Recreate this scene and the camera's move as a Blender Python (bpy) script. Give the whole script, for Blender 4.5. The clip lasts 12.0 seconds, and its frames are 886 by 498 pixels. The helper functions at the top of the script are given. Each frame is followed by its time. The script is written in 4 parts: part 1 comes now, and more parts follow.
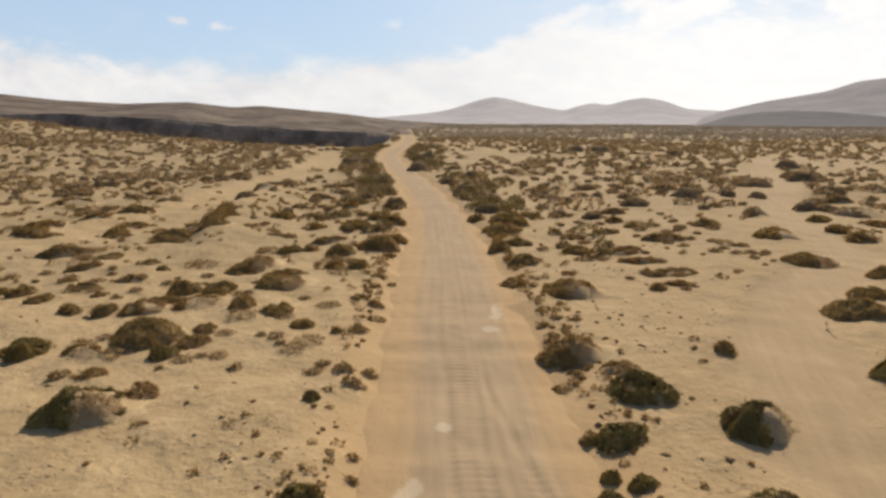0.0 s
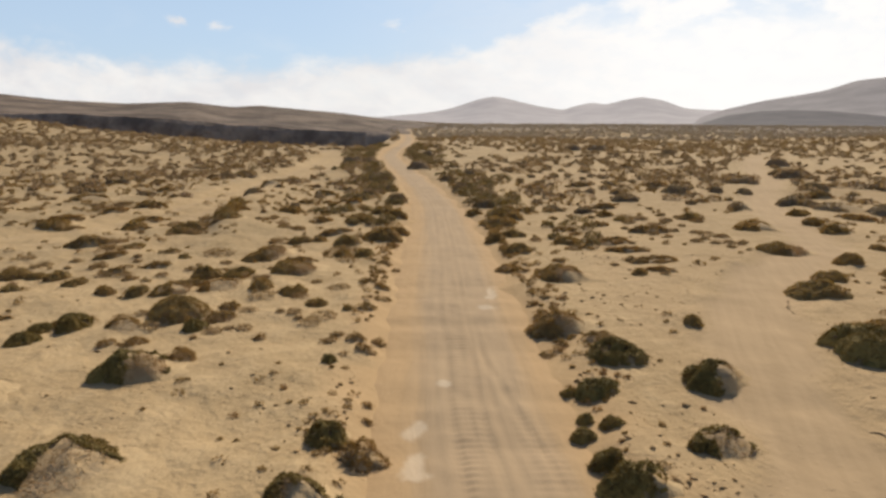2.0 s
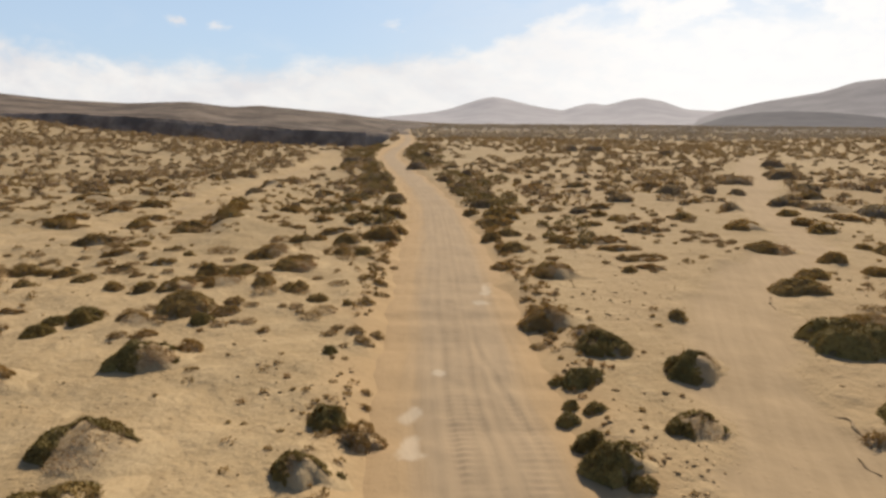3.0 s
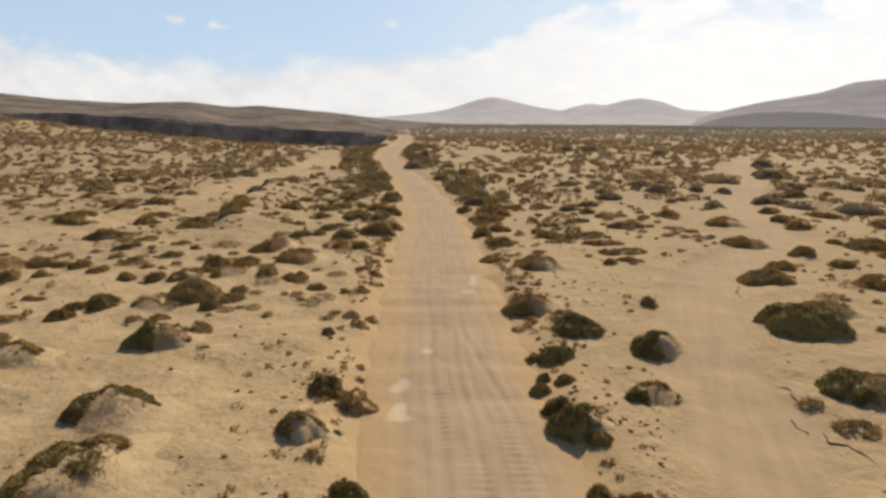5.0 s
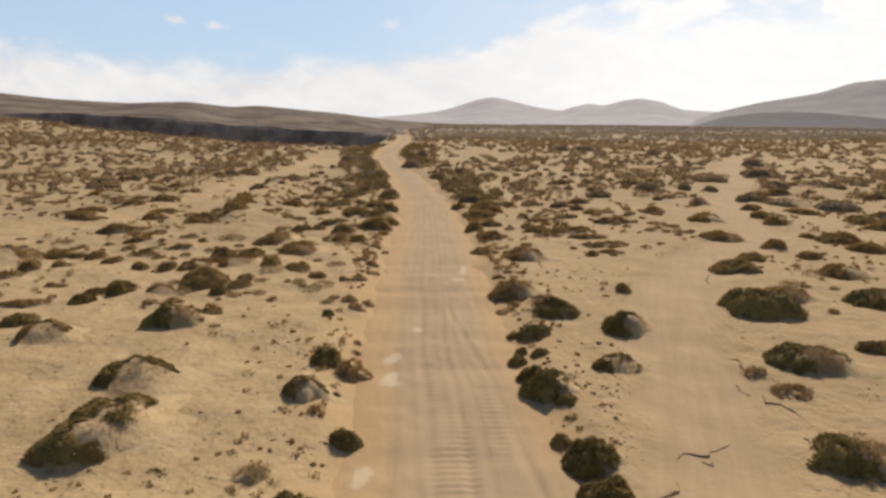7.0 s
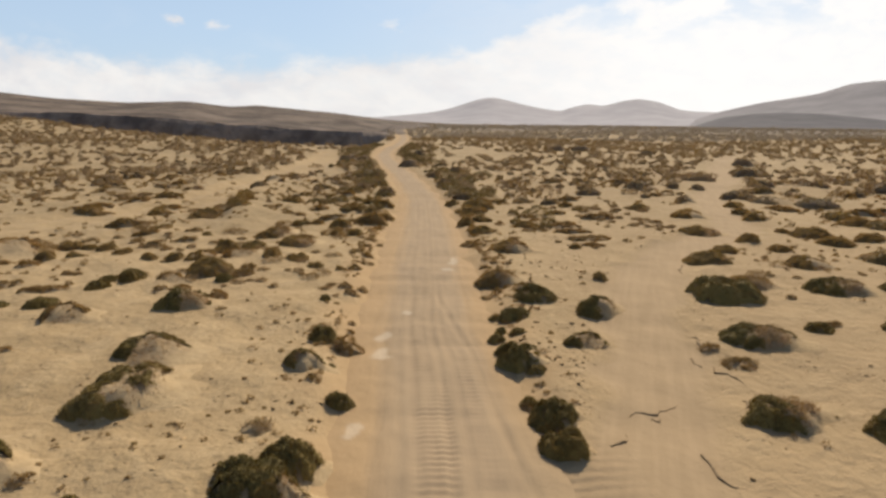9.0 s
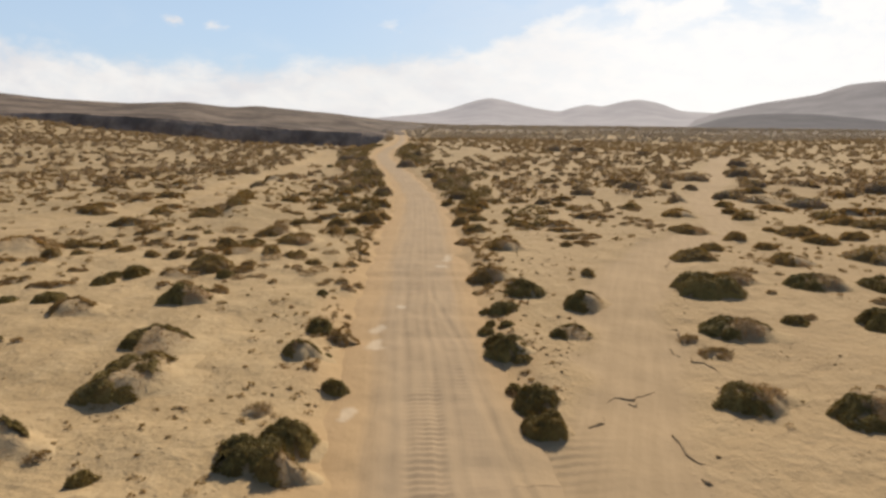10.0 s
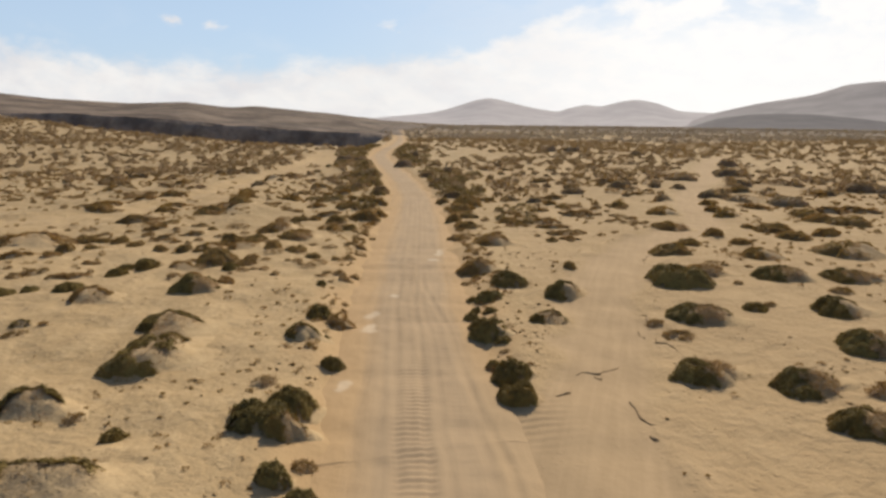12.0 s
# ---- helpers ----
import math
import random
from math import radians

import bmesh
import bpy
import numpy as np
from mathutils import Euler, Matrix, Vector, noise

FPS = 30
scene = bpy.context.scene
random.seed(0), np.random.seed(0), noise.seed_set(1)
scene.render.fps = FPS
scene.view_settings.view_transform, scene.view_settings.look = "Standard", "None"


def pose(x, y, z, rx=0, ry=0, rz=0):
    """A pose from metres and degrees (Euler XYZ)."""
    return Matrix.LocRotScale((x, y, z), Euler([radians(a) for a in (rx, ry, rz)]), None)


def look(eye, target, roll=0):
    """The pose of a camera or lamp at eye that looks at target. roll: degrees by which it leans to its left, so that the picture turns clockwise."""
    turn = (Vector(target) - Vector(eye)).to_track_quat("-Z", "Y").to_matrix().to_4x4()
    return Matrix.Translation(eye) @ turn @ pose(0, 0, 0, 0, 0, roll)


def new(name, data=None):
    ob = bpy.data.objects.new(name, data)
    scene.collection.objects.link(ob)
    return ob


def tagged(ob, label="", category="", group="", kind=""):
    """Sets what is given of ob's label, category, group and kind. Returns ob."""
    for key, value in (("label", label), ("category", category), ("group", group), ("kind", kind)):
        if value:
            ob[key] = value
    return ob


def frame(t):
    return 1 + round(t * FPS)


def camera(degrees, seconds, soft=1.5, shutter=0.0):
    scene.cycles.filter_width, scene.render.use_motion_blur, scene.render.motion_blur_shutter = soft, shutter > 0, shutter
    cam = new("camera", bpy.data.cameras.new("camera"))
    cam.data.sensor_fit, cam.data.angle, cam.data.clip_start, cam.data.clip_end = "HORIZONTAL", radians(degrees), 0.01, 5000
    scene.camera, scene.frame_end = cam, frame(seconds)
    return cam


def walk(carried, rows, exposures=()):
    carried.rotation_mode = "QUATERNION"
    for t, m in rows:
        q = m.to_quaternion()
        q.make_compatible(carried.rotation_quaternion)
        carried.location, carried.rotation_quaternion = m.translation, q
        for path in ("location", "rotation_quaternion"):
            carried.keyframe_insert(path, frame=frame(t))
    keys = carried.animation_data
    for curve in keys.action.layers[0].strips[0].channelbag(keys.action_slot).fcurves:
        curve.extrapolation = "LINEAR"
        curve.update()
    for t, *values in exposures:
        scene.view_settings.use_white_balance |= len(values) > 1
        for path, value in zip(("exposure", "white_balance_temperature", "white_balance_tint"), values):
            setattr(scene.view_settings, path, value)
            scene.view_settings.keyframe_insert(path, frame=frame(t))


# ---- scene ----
cam = camera(73.7, 12.0, soft=2.9)


def view(x, y, z, yaw, pitch, roll):
    """A camera pose: yaw to the left of +y, pitch up, roll to its left, in degrees."""
    return pose(x, y, z, 90 + pitch, 0, yaw) @ pose(0, 0, 0, 0, 0, roll)


PATH = [
    (0, view(0.148, -0.750, 6.671, 3.738, -12.572, 0.068)),
    (0.5, view(0.208, -1.319, 6.660, 3.684, -12.573, 0.117)),
    (1, view(0.260, -1.905, 6.684, 3.661, -12.651, 0.090)),
    (1.5, view(0.258, -2.441, 6.667, 3.642, -12.634, 0.074)),
    (2, view(0.253, -2.948, 6.665, 3.634, -12.611, 0.034)),
    (2.5, view(0.327, -3.408, 6.715, 3.615, -12.598, 0.084)),
    (3, view(0.426, -3.811, 6.762, 3.568, -12.587, 0.158)),
    (5, view(0.874, -5.502, 6.833, 3.460, -12.581, 0.219)),
    (5.5, view(1.011, -5.943, 6.812, 3.465, -12.550, 0.219)),
    (6, view(1.131, -6.438, 6.830, 3.427, -12.564, 0.241)),
    (6.5, view(1.244, -6.901, 6.843, 3.451, -12.561, 0.270)),
    (7, view(1.336, -7.380, 6.856, 3.414, -12.571, 0.245)),
    (9, view(1.861, -9.161, 6.863, 3.329, -12.562, 0.361)),
    (9.5, view(2.018, -9.588, 6.888, 3.315, -12.531, 0.339)),
    (10, view(2.164, -10.032, 6.912, 3.258, -12.510, 0.372)),
    (10.5, view(2.331, -10.485, 6.950, 3.239, -12.510, 0.361)),
    (11, view(2.453, -10.924, 6.976, 3.200, -12.486, 0.395)),
    (11.5, view(2.551, -11.385, 7.009, 3.154, -12.506, 0.381)),
    (12, view(2.628, -11.847, 7.040, 3.131, -12.510, 0.386)),
]
walk(cam, PATH, exposures=[(0.0, 0.0, 6800, 10), (12.0, 0.0, 6800, 10)])

# ---- world, sun ----
SUN_EL, SUN_AZ = 40.0, 16.0   # degrees; azimuth to the right of +y


def link(nt, a, b):
    nt.links.new(a, b)


def node(nt, kind, **values):
    n = nt.nodes.new(kind)
    for key, value in values.items():
        if key == "op":
            n.operation = value
        elif key == "blend":
            n.blend_type = value
        elif key == "dtype":
            n.data_type = value
        elif key == "aname":
            n.attribute_name = value
    return n


def calc(nt, op, a, b=None, c=None):
    """A math node on sockets or numbers."""
    n = node(nt, "ShaderNodeMath", op=op)
    for i, v in enumerate((a, b, c)):
        if v is None:
            continue
        if isinstance(v, (int, float)):
            n.inputs[i].default_value = v
        else:
            link(nt, v, n.inputs[i])
    return n.outputs[0]


def ramp01(nt, value, lo, hi):
    n = nt.nodes.new("ShaderNodeMapRange")
    n.interpolation_type = "SMOOTHSTEP"
    n.inputs["From Min"].default_value, n.inputs["From Max"].default_value = lo, hi
    link(nt, value, n.inputs["Value"])
    return n.outputs[0]


def noise_tex(nt, vec, scale, detail=4.0, rough=0.55, distort=0.0):
    n = nt.nodes.new("ShaderNodeTexNoise")
    n.inputs["Scale"].default_value, n.inputs["Detail"].default_value = scale, detail
    n.inputs["Roughness"].default_value, n.inputs["Distortion"].default_value = rough, distort
    link(nt, vec, n.inputs["Vector"])
    return n.outputs["Fac"]


def mix_col(nt, fac, a, b, blend="MIX"):
    n = node(nt, "ShaderNodeMix", dtype="RGBA", blend=blend)
    for sock, v in ((n.inputs[0], fac), (n.inputs[6], a), (n.inputs[7], b)):
        if isinstance(v, (int, float)):
            sock.default_value = v
        elif isinstance(v, tuple):
            sock.default_value = (*v, 1) if len(v) == 3 else v
        else:
            link(nt, v, sock)
    return n.outputs[2]


def make_world():
    w = bpy.data.worlds.new("sky")
    scene.world = w
    w.use_nodes = True
    nt = w.node_tree
    bg = nt.nodes["Background"]
    sky = nt.nodes.new("ShaderNodeTexSky")
    sky.sky_type, sky.sun_disc = "NISHITA", False
    sky.sun_elevation, sky.sun_rotation = radians(SUN_EL), radians(SUN_AZ)
    sky.dust_density, sky.air_density, sky.ozone_density = 0.6, 1.0, 2.5
    tc = nt.nodes.new("ShaderNodeTexCoord")
    sep = nt.nodes.new("ShaderNodeSeparateXYZ")
    link(nt, tc.outputs["Generated"], sep.inputs[0])
    ahead = calc(nt, "MAXIMUM", sep.outputs[1], 0.12)
    u = calc(nt, "DIVIDE", sep.outputs[0], ahead)        # tangent of the azimuth
    v = calc(nt, "DIVIDE", sep.outputs[2], calc(nt, "SQRT", calc(nt, "ADD", calc(nt, "MULTIPLY", sep.outputs[0], sep.outputs[0]), calc(nt, "MULTIPLY", sep.outputs[1], sep.outputs[1]))))
    vec = nt.nodes.new("ShaderNodeCombineXYZ")
    link(nt, u, vec.inputs[0])
    link(nt, calc(nt, "MULTIPLY", v, 2.2), vec.inputs[1])
    big = noise_tex(nt, vec.outputs[0], 7.0, 6.0, 0.55, 0.3)
    fine = noise_tex(nt, vec.outputs[0], 22.0, 5.0, 0.6, 0.2)
    # the upper rim of the cloud bank, rising towards the sun
    rim = nt.nodes.new("ShaderNodeValToRGB")
    el = rim.color_ramp.elements
    el[0].position, el[0].color = 0.05, (0.108,) * 3 + (1,)
    el[1].position, el[1].color = 0.95, (0.32,) * 3 + (1,)
    for at, h in ((0.12, 0.090), (0.20, 0.083), (0.30, 0.084), (0.37, 0.096), (0.44, 0.110), (0.50, 0.118), (0.545, 0.165), (0.62, 0.20), (0.75, 0.26)):
        e = el.new(at)
        e.color = (h,) * 3 + (1,)
    link(nt, calc(nt, "MULTIPLY_ADD", u, 0.55, 0.5), rim.inputs[0])
    low = calc(nt, "MULTIPLY_ADD", calc(nt, "SUBTRACT", rim.outputs[0], 0.07), ramp01(nt, sep.outputs[1], -0.1, 0.5), 0.07)
    bank = calc(nt, "SUBTRACT", low, v)
    puffs = calc(nt, "ADD", calc(nt, "MULTIPLY", calc(nt, "SUBTRACT", big, 0.5), 0.055), calc(nt, "MULTIPLY", calc(nt, "SUBTRACT", fine, 0.5), 0.045))
    cover = ramp01(nt, calc(nt, "ADD", bank, puffs), -0.008, 0.035)
    # three small detached puffs over the bank
    for pu, pv, size in ((-0.500, 0.137, 0.020), (-0.437, 0.132, 0.018), (-0.145, 0.142, 0.021)):
        du = calc(nt, "MULTIPLY", calc(nt, "SUBTRACT", u, pu), 0.8)
        dv = calc(nt, "MULTIPLY", calc(nt, "SUBTRACT", v, pv), 1.9)
        dist = calc(nt, "SQRT", calc(nt, "ADD", calc(nt, "MULTIPLY", du, du), calc(nt, "MULTIPLY", dv, dv)))
        spot = ramp01(nt, calc(nt, "SUBTRACT", calc(nt, "MULTIPLY_ADD", fine, 0.06, size - 0.03), dist), 0.0, 0.02)
        cover = calc(nt, "MAXIMUM", cover, calc(nt, "MULTIPLY", spot, 0.85))
    # thin high veil elsewhere
    veil = calc(nt, "MULTIPLY", ramp01(nt, big, 0.52, 0.80), 0.15)
    veil = calc(nt, "ADD", veil, calc(nt, "MULTIPLY", calc(nt, "MULTIPLY", ramp01(nt, u, -0.32, 0.15), ramp01(nt, sep.outputs[1], 0.0, 0.4)), 0.32))
    cover = calc(nt, "MAXIMUM", cover, veil)
    thin = calc(nt, "MULTIPLY_ADD", ramp01(nt, fine, 0.35, 0.62), 0.12, 0.86)
    gaps = calc(nt, "MULTIPLY", calc(nt, "MULTIPLY", ramp01(nt, big, 0.47, 0.60), ramp01(nt, v, 0.10, 0.16)), 0.48)
    cover = calc(nt, "MULTIPLY", cover, calc(nt, "SUBTRACT", thin, gaps))
    grey = mix_col(nt, ramp01(nt, big, 0.35, 0.65), (7.7, 7.75, 8.15), (9.0, 9.0, 9.1))
    sunny = mix_col(nt, ramp01(nt, u, -0.25, 0.35), grey, (10.2, 10.2, 10.3))
    link(nt, mix_col(nt, cover, mix_col(nt, calc(nt, "MULTIPLY", calc(nt, "SUBTRACT", 1.0, ramp01(nt, v, 0.12, 0.45)), 0.72), sky.outputs[0], (5.1, 6.8, 9.2)), sunny), bg.inputs[0])
    bg.inputs[1].default_value = SKY


SKY = 0.10
make_world()
sun = new("sun", bpy.data.lights.new("sun", "SUN"))
sun.data.energy, sun.data.angle, sun.data.color = 5.0, radians(0.55), (1.0, 0.90, 0.75)
sun.matrix_world = look((0, 0, 0), (-math.sin(radians(SUN_AZ)) * math.cos(radians(SUN_EL)), -math.cos(radians(SUN_AZ)) * math.cos(radians(SUN_EL)), -math.sin(radians(SUN_EL))))


# ---- materials ----
def base_mat(name, rough=0.9, spec=0.15):
    m = bpy.data.materials.new(name)
    m.use_nodes = True
    nt = m.node_tree
    p = nt.nodes["Principled BSDF"]
    p.inputs["Roughness"].default_value = rough
    p.inputs["Specular IOR Level"].default_value = spec
    tc = nt.nodes.new("ShaderNodeTexCoord")
    return m, nt, p, tc.outputs["Object"]


def bump(nt, p, height, strength, distance):
    b = nt.nodes.new("ShaderNodeBump")
    b.inputs["Strength"].default_value, b.inputs["Distance"].default_value = strength, distance
    link(nt, height, b.inputs["Height"])
    link(nt, b.outputs[0], p.inputs["Normal"])


def attr(nt, name):
    return node(nt, "ShaderNodeAttribute", aname=name).outputs["Fac"]


def sand_material():
    m, nt, p, co = base_mat("sand", 0.95, 0.1)
    broad = noise_tex(nt, co, 0.09, 4, 0.5)
    patch = noise_tex(nt, co, 0.9, 5, 0.6, 0.4)
    grain = noise_tex(nt, co, 9.0, 4, 0.65)
    col = mix_col(nt, ramp01(nt, broad, 0.35, 0.68), SAND_A, SAND_B)
    col = mix_col(nt, calc(nt, "MULTIPLY", ramp01(nt, patch, 0.42, 0.66), 0.6), col, SAND_C)
    mott = noise_tex(nt, co, 1.9, 6, 0.72, 0.8)
    col = mix_col(nt, calc(nt, "MULTIPLY", ramp01(nt, mott, 0.48, 0.68), 0.5), col, (0.275, 0.192, 0.103))
    col = mix_col(nt, calc(nt, "MULTIPLY", ramp01(nt, grain, 0.54, 0.70), 0.34), col, SAND_D)
    litter = calc(nt, "MULTIPLY", ramp01(nt, noise_tex(nt, co, 0.33, 4, 0.55), 0.48, 0.66), ramp01(nt, noise_tex(nt, co, 4.5, 5, 0.7), 0.47, 0.60))
    col = mix_col(nt, calc(nt, "MULTIPLY", calc(nt, "MULTIPLY", litter, calc(nt, "MULTIPLY_ADD", attr(nt, "litter"), 0.35, 0.40)), 1.0), col, (0.20, 0.142, 0.070))
    chip = nt.nodes.new("ShaderNodeTexVoronoi")
    chip.inputs["Scale"].default_value = 5.5
    warp = nt.nodes.new("ShaderNodeMapping")
    warp.inputs["Scale"].default_value = (0.7, 1.15, 1.0)
    link(nt, co, warp.inputs[0])
    link(nt, warp.outputs[0], chip.inputs["Vector"])
    fleck = calc(nt, "MULTIPLY", calc(nt, "SUBTRACT", 1.0, ramp01(nt, calc(nt, "MULTIPLY_ADD", grain, -0.35, calc(nt, "ADD", chip.outputs["Distance"], 0.17)), 0.10, 0.26)), ramp01(nt, noise_tex(nt, co, 0.8, 4, 0.6), 0.45, 0.62))
    col = mix_col(nt, calc(nt, "MULTIPLY", attr(nt, "litter"), calc(nt, "MULTIPLY_ADD", ramp01(nt, noise_tex(nt, co, 0.22, 5, 0.62), 0.4, 0.62), 0.40, 0.13)), col, (0.255, 0.194, 0.112))
    col = mix_col(nt, calc(nt, "MULTIPLY", fleck, 0.55), col, (0.19, 0.125, 0.065))
    col = mix_col(nt, calc(nt, "MULTIPLY", attr(nt, "orange"), 0.75), col, SAND_O)
    col = mix_col(nt, calc(nt, "MULTIPLY", attr(nt, "firm"), calc(nt, "MULTIPLY_ADD", broad, 0.45, 0.25)), col, SAND_E)
    streak = nt.nodes.new("ShaderNodeMapping")
    streak.inputs["Rotation"].default_value = (0, 0, radians(15))
    link(nt, co, streak.inputs[0])
    drawn = nt.nodes.new("ShaderNodeMapping")
    drawn.inputs["Scale"].default_value = (3.0, 0.22, 1)
    link(nt, streak.outputs[0], drawn.inputs[0])
    lines = noise_tex(nt, drawn.outputs[0], 1.2, 4, 0.6)
    tcol = mix_col(nt, ramp01(nt, lines, 0.35, 0.68), TRACK_A, TRACK_B)
    col = mix_col(nt, calc(nt, "MULTIPLY", attr(nt, "track"), 0.9), col, tcol)
    plain = mix_col(nt, ramp01(nt, noise_tex(nt, co, 0.035, 5, 0.65), 0.38, 0.62), (0.135, 0.108, 0.086), (0.245, 0.198, 0.152))
    col = mix_col(nt, calc(nt, "MULTIPLY", attr(nt, "stony"), 0.92), col, plain)
    link(nt, col, p.inputs["Base Color"])
    comb = nt.nodes.new("ShaderNodeTexWave")
    comb.inputs["Scale"].default_value, comb.inputs["Distortion"].default_value, comb.inputs["Detail"].default_value = 1.1, 3.0, 2.0
    comb.bands_direction = "Y"
    link(nt, co, comb.inputs["Vector"])
    quiet = calc(nt, "SUBTRACT", 1.0, calc(nt, "MULTIPLY", calc(nt, "MAXIMUM", attr(nt, "track"), calc(nt, "MULTIPLY", attr(nt, "orange"), 0.8)), 0.8))
    h = calc(nt, "ADD", calc(nt, "MULTIPLY", patch, 0.75), calc(nt, "ADD", calc(nt, "MULTIPLY", grain, 0.10), calc(nt, "ADD", calc(nt, "MULTIPLY", noise_tex(nt, co, 2.7, 4, 0.55, 0.15), 0.7), calc(nt, "MULTIPLY", fleck, 0.25))))
    bump(nt, p, calc(nt, "ADD", calc(nt, "MULTIPLY", h, quiet), calc(nt, "MULTIPLY", calc(nt, "MULTIPLY", comb.outputs["Fac"], attr(nt, "turning")), 0.10)), 0.75, 0.18)
    return m


def road_material():
    m, nt, p, co = base_mat("packed_dirt", 0.92, 0.12)
    uv = node(nt, "ShaderNodeUVMap").outputs[0]
    sep = nt.nodes.new("ShaderNodeSeparateXYZ")
    link(nt, uv, sep.inputs[0])
    along = nt.nodes.new("ShaderNodeMapping")
    along.inputs["Scale"].default_value = (1.0, 0.10, 1)
    link(nt, uv, along.inputs[0])
    wheel = noise_tex(nt, along.outputs[0], 2.6, 5, 0.6, 0.15)
    patch = noise_tex(nt, uv, 0.7, 5, 0.6, 0.3)
    grain = noise_tex(nt, uv, 12.0, 4, 0.6)
    col = mix_col(nt, ramp01(nt, patch, 0.35, 0.7), ROAD_A, ROAD_B)
    col = mix_col(nt, calc(nt, "MULTIPLY", ramp01(nt, wheel, 0.42, 0.66), 0.55), col, ROAD_C)
    col = mix_col(nt, calc(nt, "MULTIPLY", ramp01(nt, grain, 0.55, 0.75), 0.2), col, SAND_D)
    edge = calc(nt, "ADD", calc(nt, "ABSOLUTE", calc(nt, "SUBTRACT", sep.outputs[0], 0.18)), calc(nt, "MULTIPLY", calc(nt, "SUBTRACT", wheel, 0.5), 0.9))
    side = ramp01(nt, edge, 0.95, 1.95)
    col = mix_col(nt, calc(nt, "MULTIPLY", side, calc(nt, "MULTIPLY_ADD", attr(nt, "fork"), 0.15, 0.85)), col, mix_col(nt, attr(nt, "fork"), SAND_O, mix_col(nt, 0.5, TRACK_A, TRACK_B)))
    pale = calc(nt, "MULTIPLY", attr(nt, "pale"), calc(nt, "MULTIPLY_ADD", grain, 0.6, 0.6))
    col = mix_col(nt, calc(nt, "MULTIPLY", pale, 0.36), col, (0.62, 0.54, 0.43))
    link(nt, col, p.inputs["Base Color"])
    bump(nt, p, calc(nt, "ADD", calc(nt, "MULTIPLY", patch, 0.35), calc(nt, "ADD", calc(nt, "MULTIPLY", wheel, 0.5), calc(nt, "ADD", calc(nt, "MULTIPLY", grain, 0.15), calc(nt, "MULTIPLY", calc(nt, "MULTIPLY", side, noise_tex(nt, uv, 4.0, 5, 0.65)), 0.8)))), 0.5, 0.06)
    return m


def mound_material(name, pale, mid):
    m, nt, p, co = base_mat(name, 0.95, 0.1)
    patch = noise_tex(nt, co, 3.2, 5, 0.6, 0.3)
    grain = noise_tex(nt, co, 18.0, 4, 0.65)
    crown = attr(nt, "crown")
    col = mix_col(nt, ramp01(nt, noise_tex(nt, co, 1.1, 4, 0.6), 0.35, 0.66), mid, pale)
    col = mix_col(nt, calc(nt, "MULTIPLY", ramp01(nt, patch, 0.45, 0.68), 0.5), col, SAND_B)
    col = mix_col(nt, calc(nt, "MULTIPLY", ramp01(nt, grain, 0.54, 0.68), 0.35), col, SAND_D)
    litter = calc(nt, "MULTIPLY", crown, calc(nt, "MAXIMUM", calc(nt, "MULTIPLY", ramp01(nt, grain, 0.46, 0.60), 0.65), calc(nt, "MULTIPLY", ramp01(nt, noise_tex(nt, co, 6.0, 5, 0.7, 0.6), 0.44, 0.58), 0.68)))
    col = mix_col(nt, litter, col, (0.265, 0.198, 0.125))
    link(nt, col, p.inputs["Base Color"])
    bump(nt, p, calc(nt, "ADD", calc(nt, "MULTIPLY", patch, 1.2), calc(nt, "MULTIPLY", grain, 0.22)), 0.8, 0.07)
    return m


def leaf_material(name, dark, mid, light, rough=0.75, thinness=0.19):
    m, nt, p, co = base_mat(name, rough, 0.2)
    big = noise_tex(nt, co, 2.2, 4, 0.6)
    isle = nt.nodes.new("ShaderNodeNewGeometry").outputs["Random Per Island"]
    thing = nt.nodes.new("ShaderNodeObjectInfo").outputs["Random"]
    col = mix_col(nt, ramp01(nt, big, 0.35, 0.68), dark, mid)
    withered = calc(nt, "MULTIPLY", ramp01(nt, noise_tex(nt, co, 1.25, 4, 0.62, 0.4), 0.50, 0.64), 0.55)
    col = mix_col(nt, withered, col, (mid[0] * 1.12, mid[1] * 0.92, mid[2] * 1.10))
    col = mix_col(nt, calc(nt, "MULTIPLY", calc(nt, "POWER", isle, 2.0), 0.6), col, light)
    col = mix_col(nt, calc(nt, "MULTIPLY", thing, 0.35), col, (mid[0] * 1.35, mid[1] * 1.1, mid[2] * 0.9))
    link(nt, col, p.inputs["Base Color"])
    thin = nt.nodes.new("ShaderNodeBsdfTranslucent")
    link(nt, mix_col(nt, 1.0, col, (1.35, 1.2, 0.65), "MULTIPLY"), thin.inputs[0])
    both = nt.nodes.new("ShaderNodeMixShader")
    both.inputs[0].default_value = thinness
    link(nt, p.outputs[0], both.inputs[1])
    link(nt, thin.outputs[0], both.inputs[2])
    link(nt, both.outputs[0], nt.nodes["Material Output"].inputs[0])
    return m


def plain_material(name, a, b, scale, rough=0.9, strength=0.5, dist=0.05, glow=None):
    m, nt, p, co = base_mat(name, rough, 0.1)
    n = noise_tex(nt, co, scale, 6, 0.62, 0.2)
    link(nt, mix_col(nt, ramp01(nt, n, 0.34, 0.68), a, b), p.inputs["Base Color"])
    bump(nt, p, n, strength, dist)
    # glow: slight emission that stands in for airlight before far hills
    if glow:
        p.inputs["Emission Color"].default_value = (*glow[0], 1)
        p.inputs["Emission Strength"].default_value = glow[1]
    return m


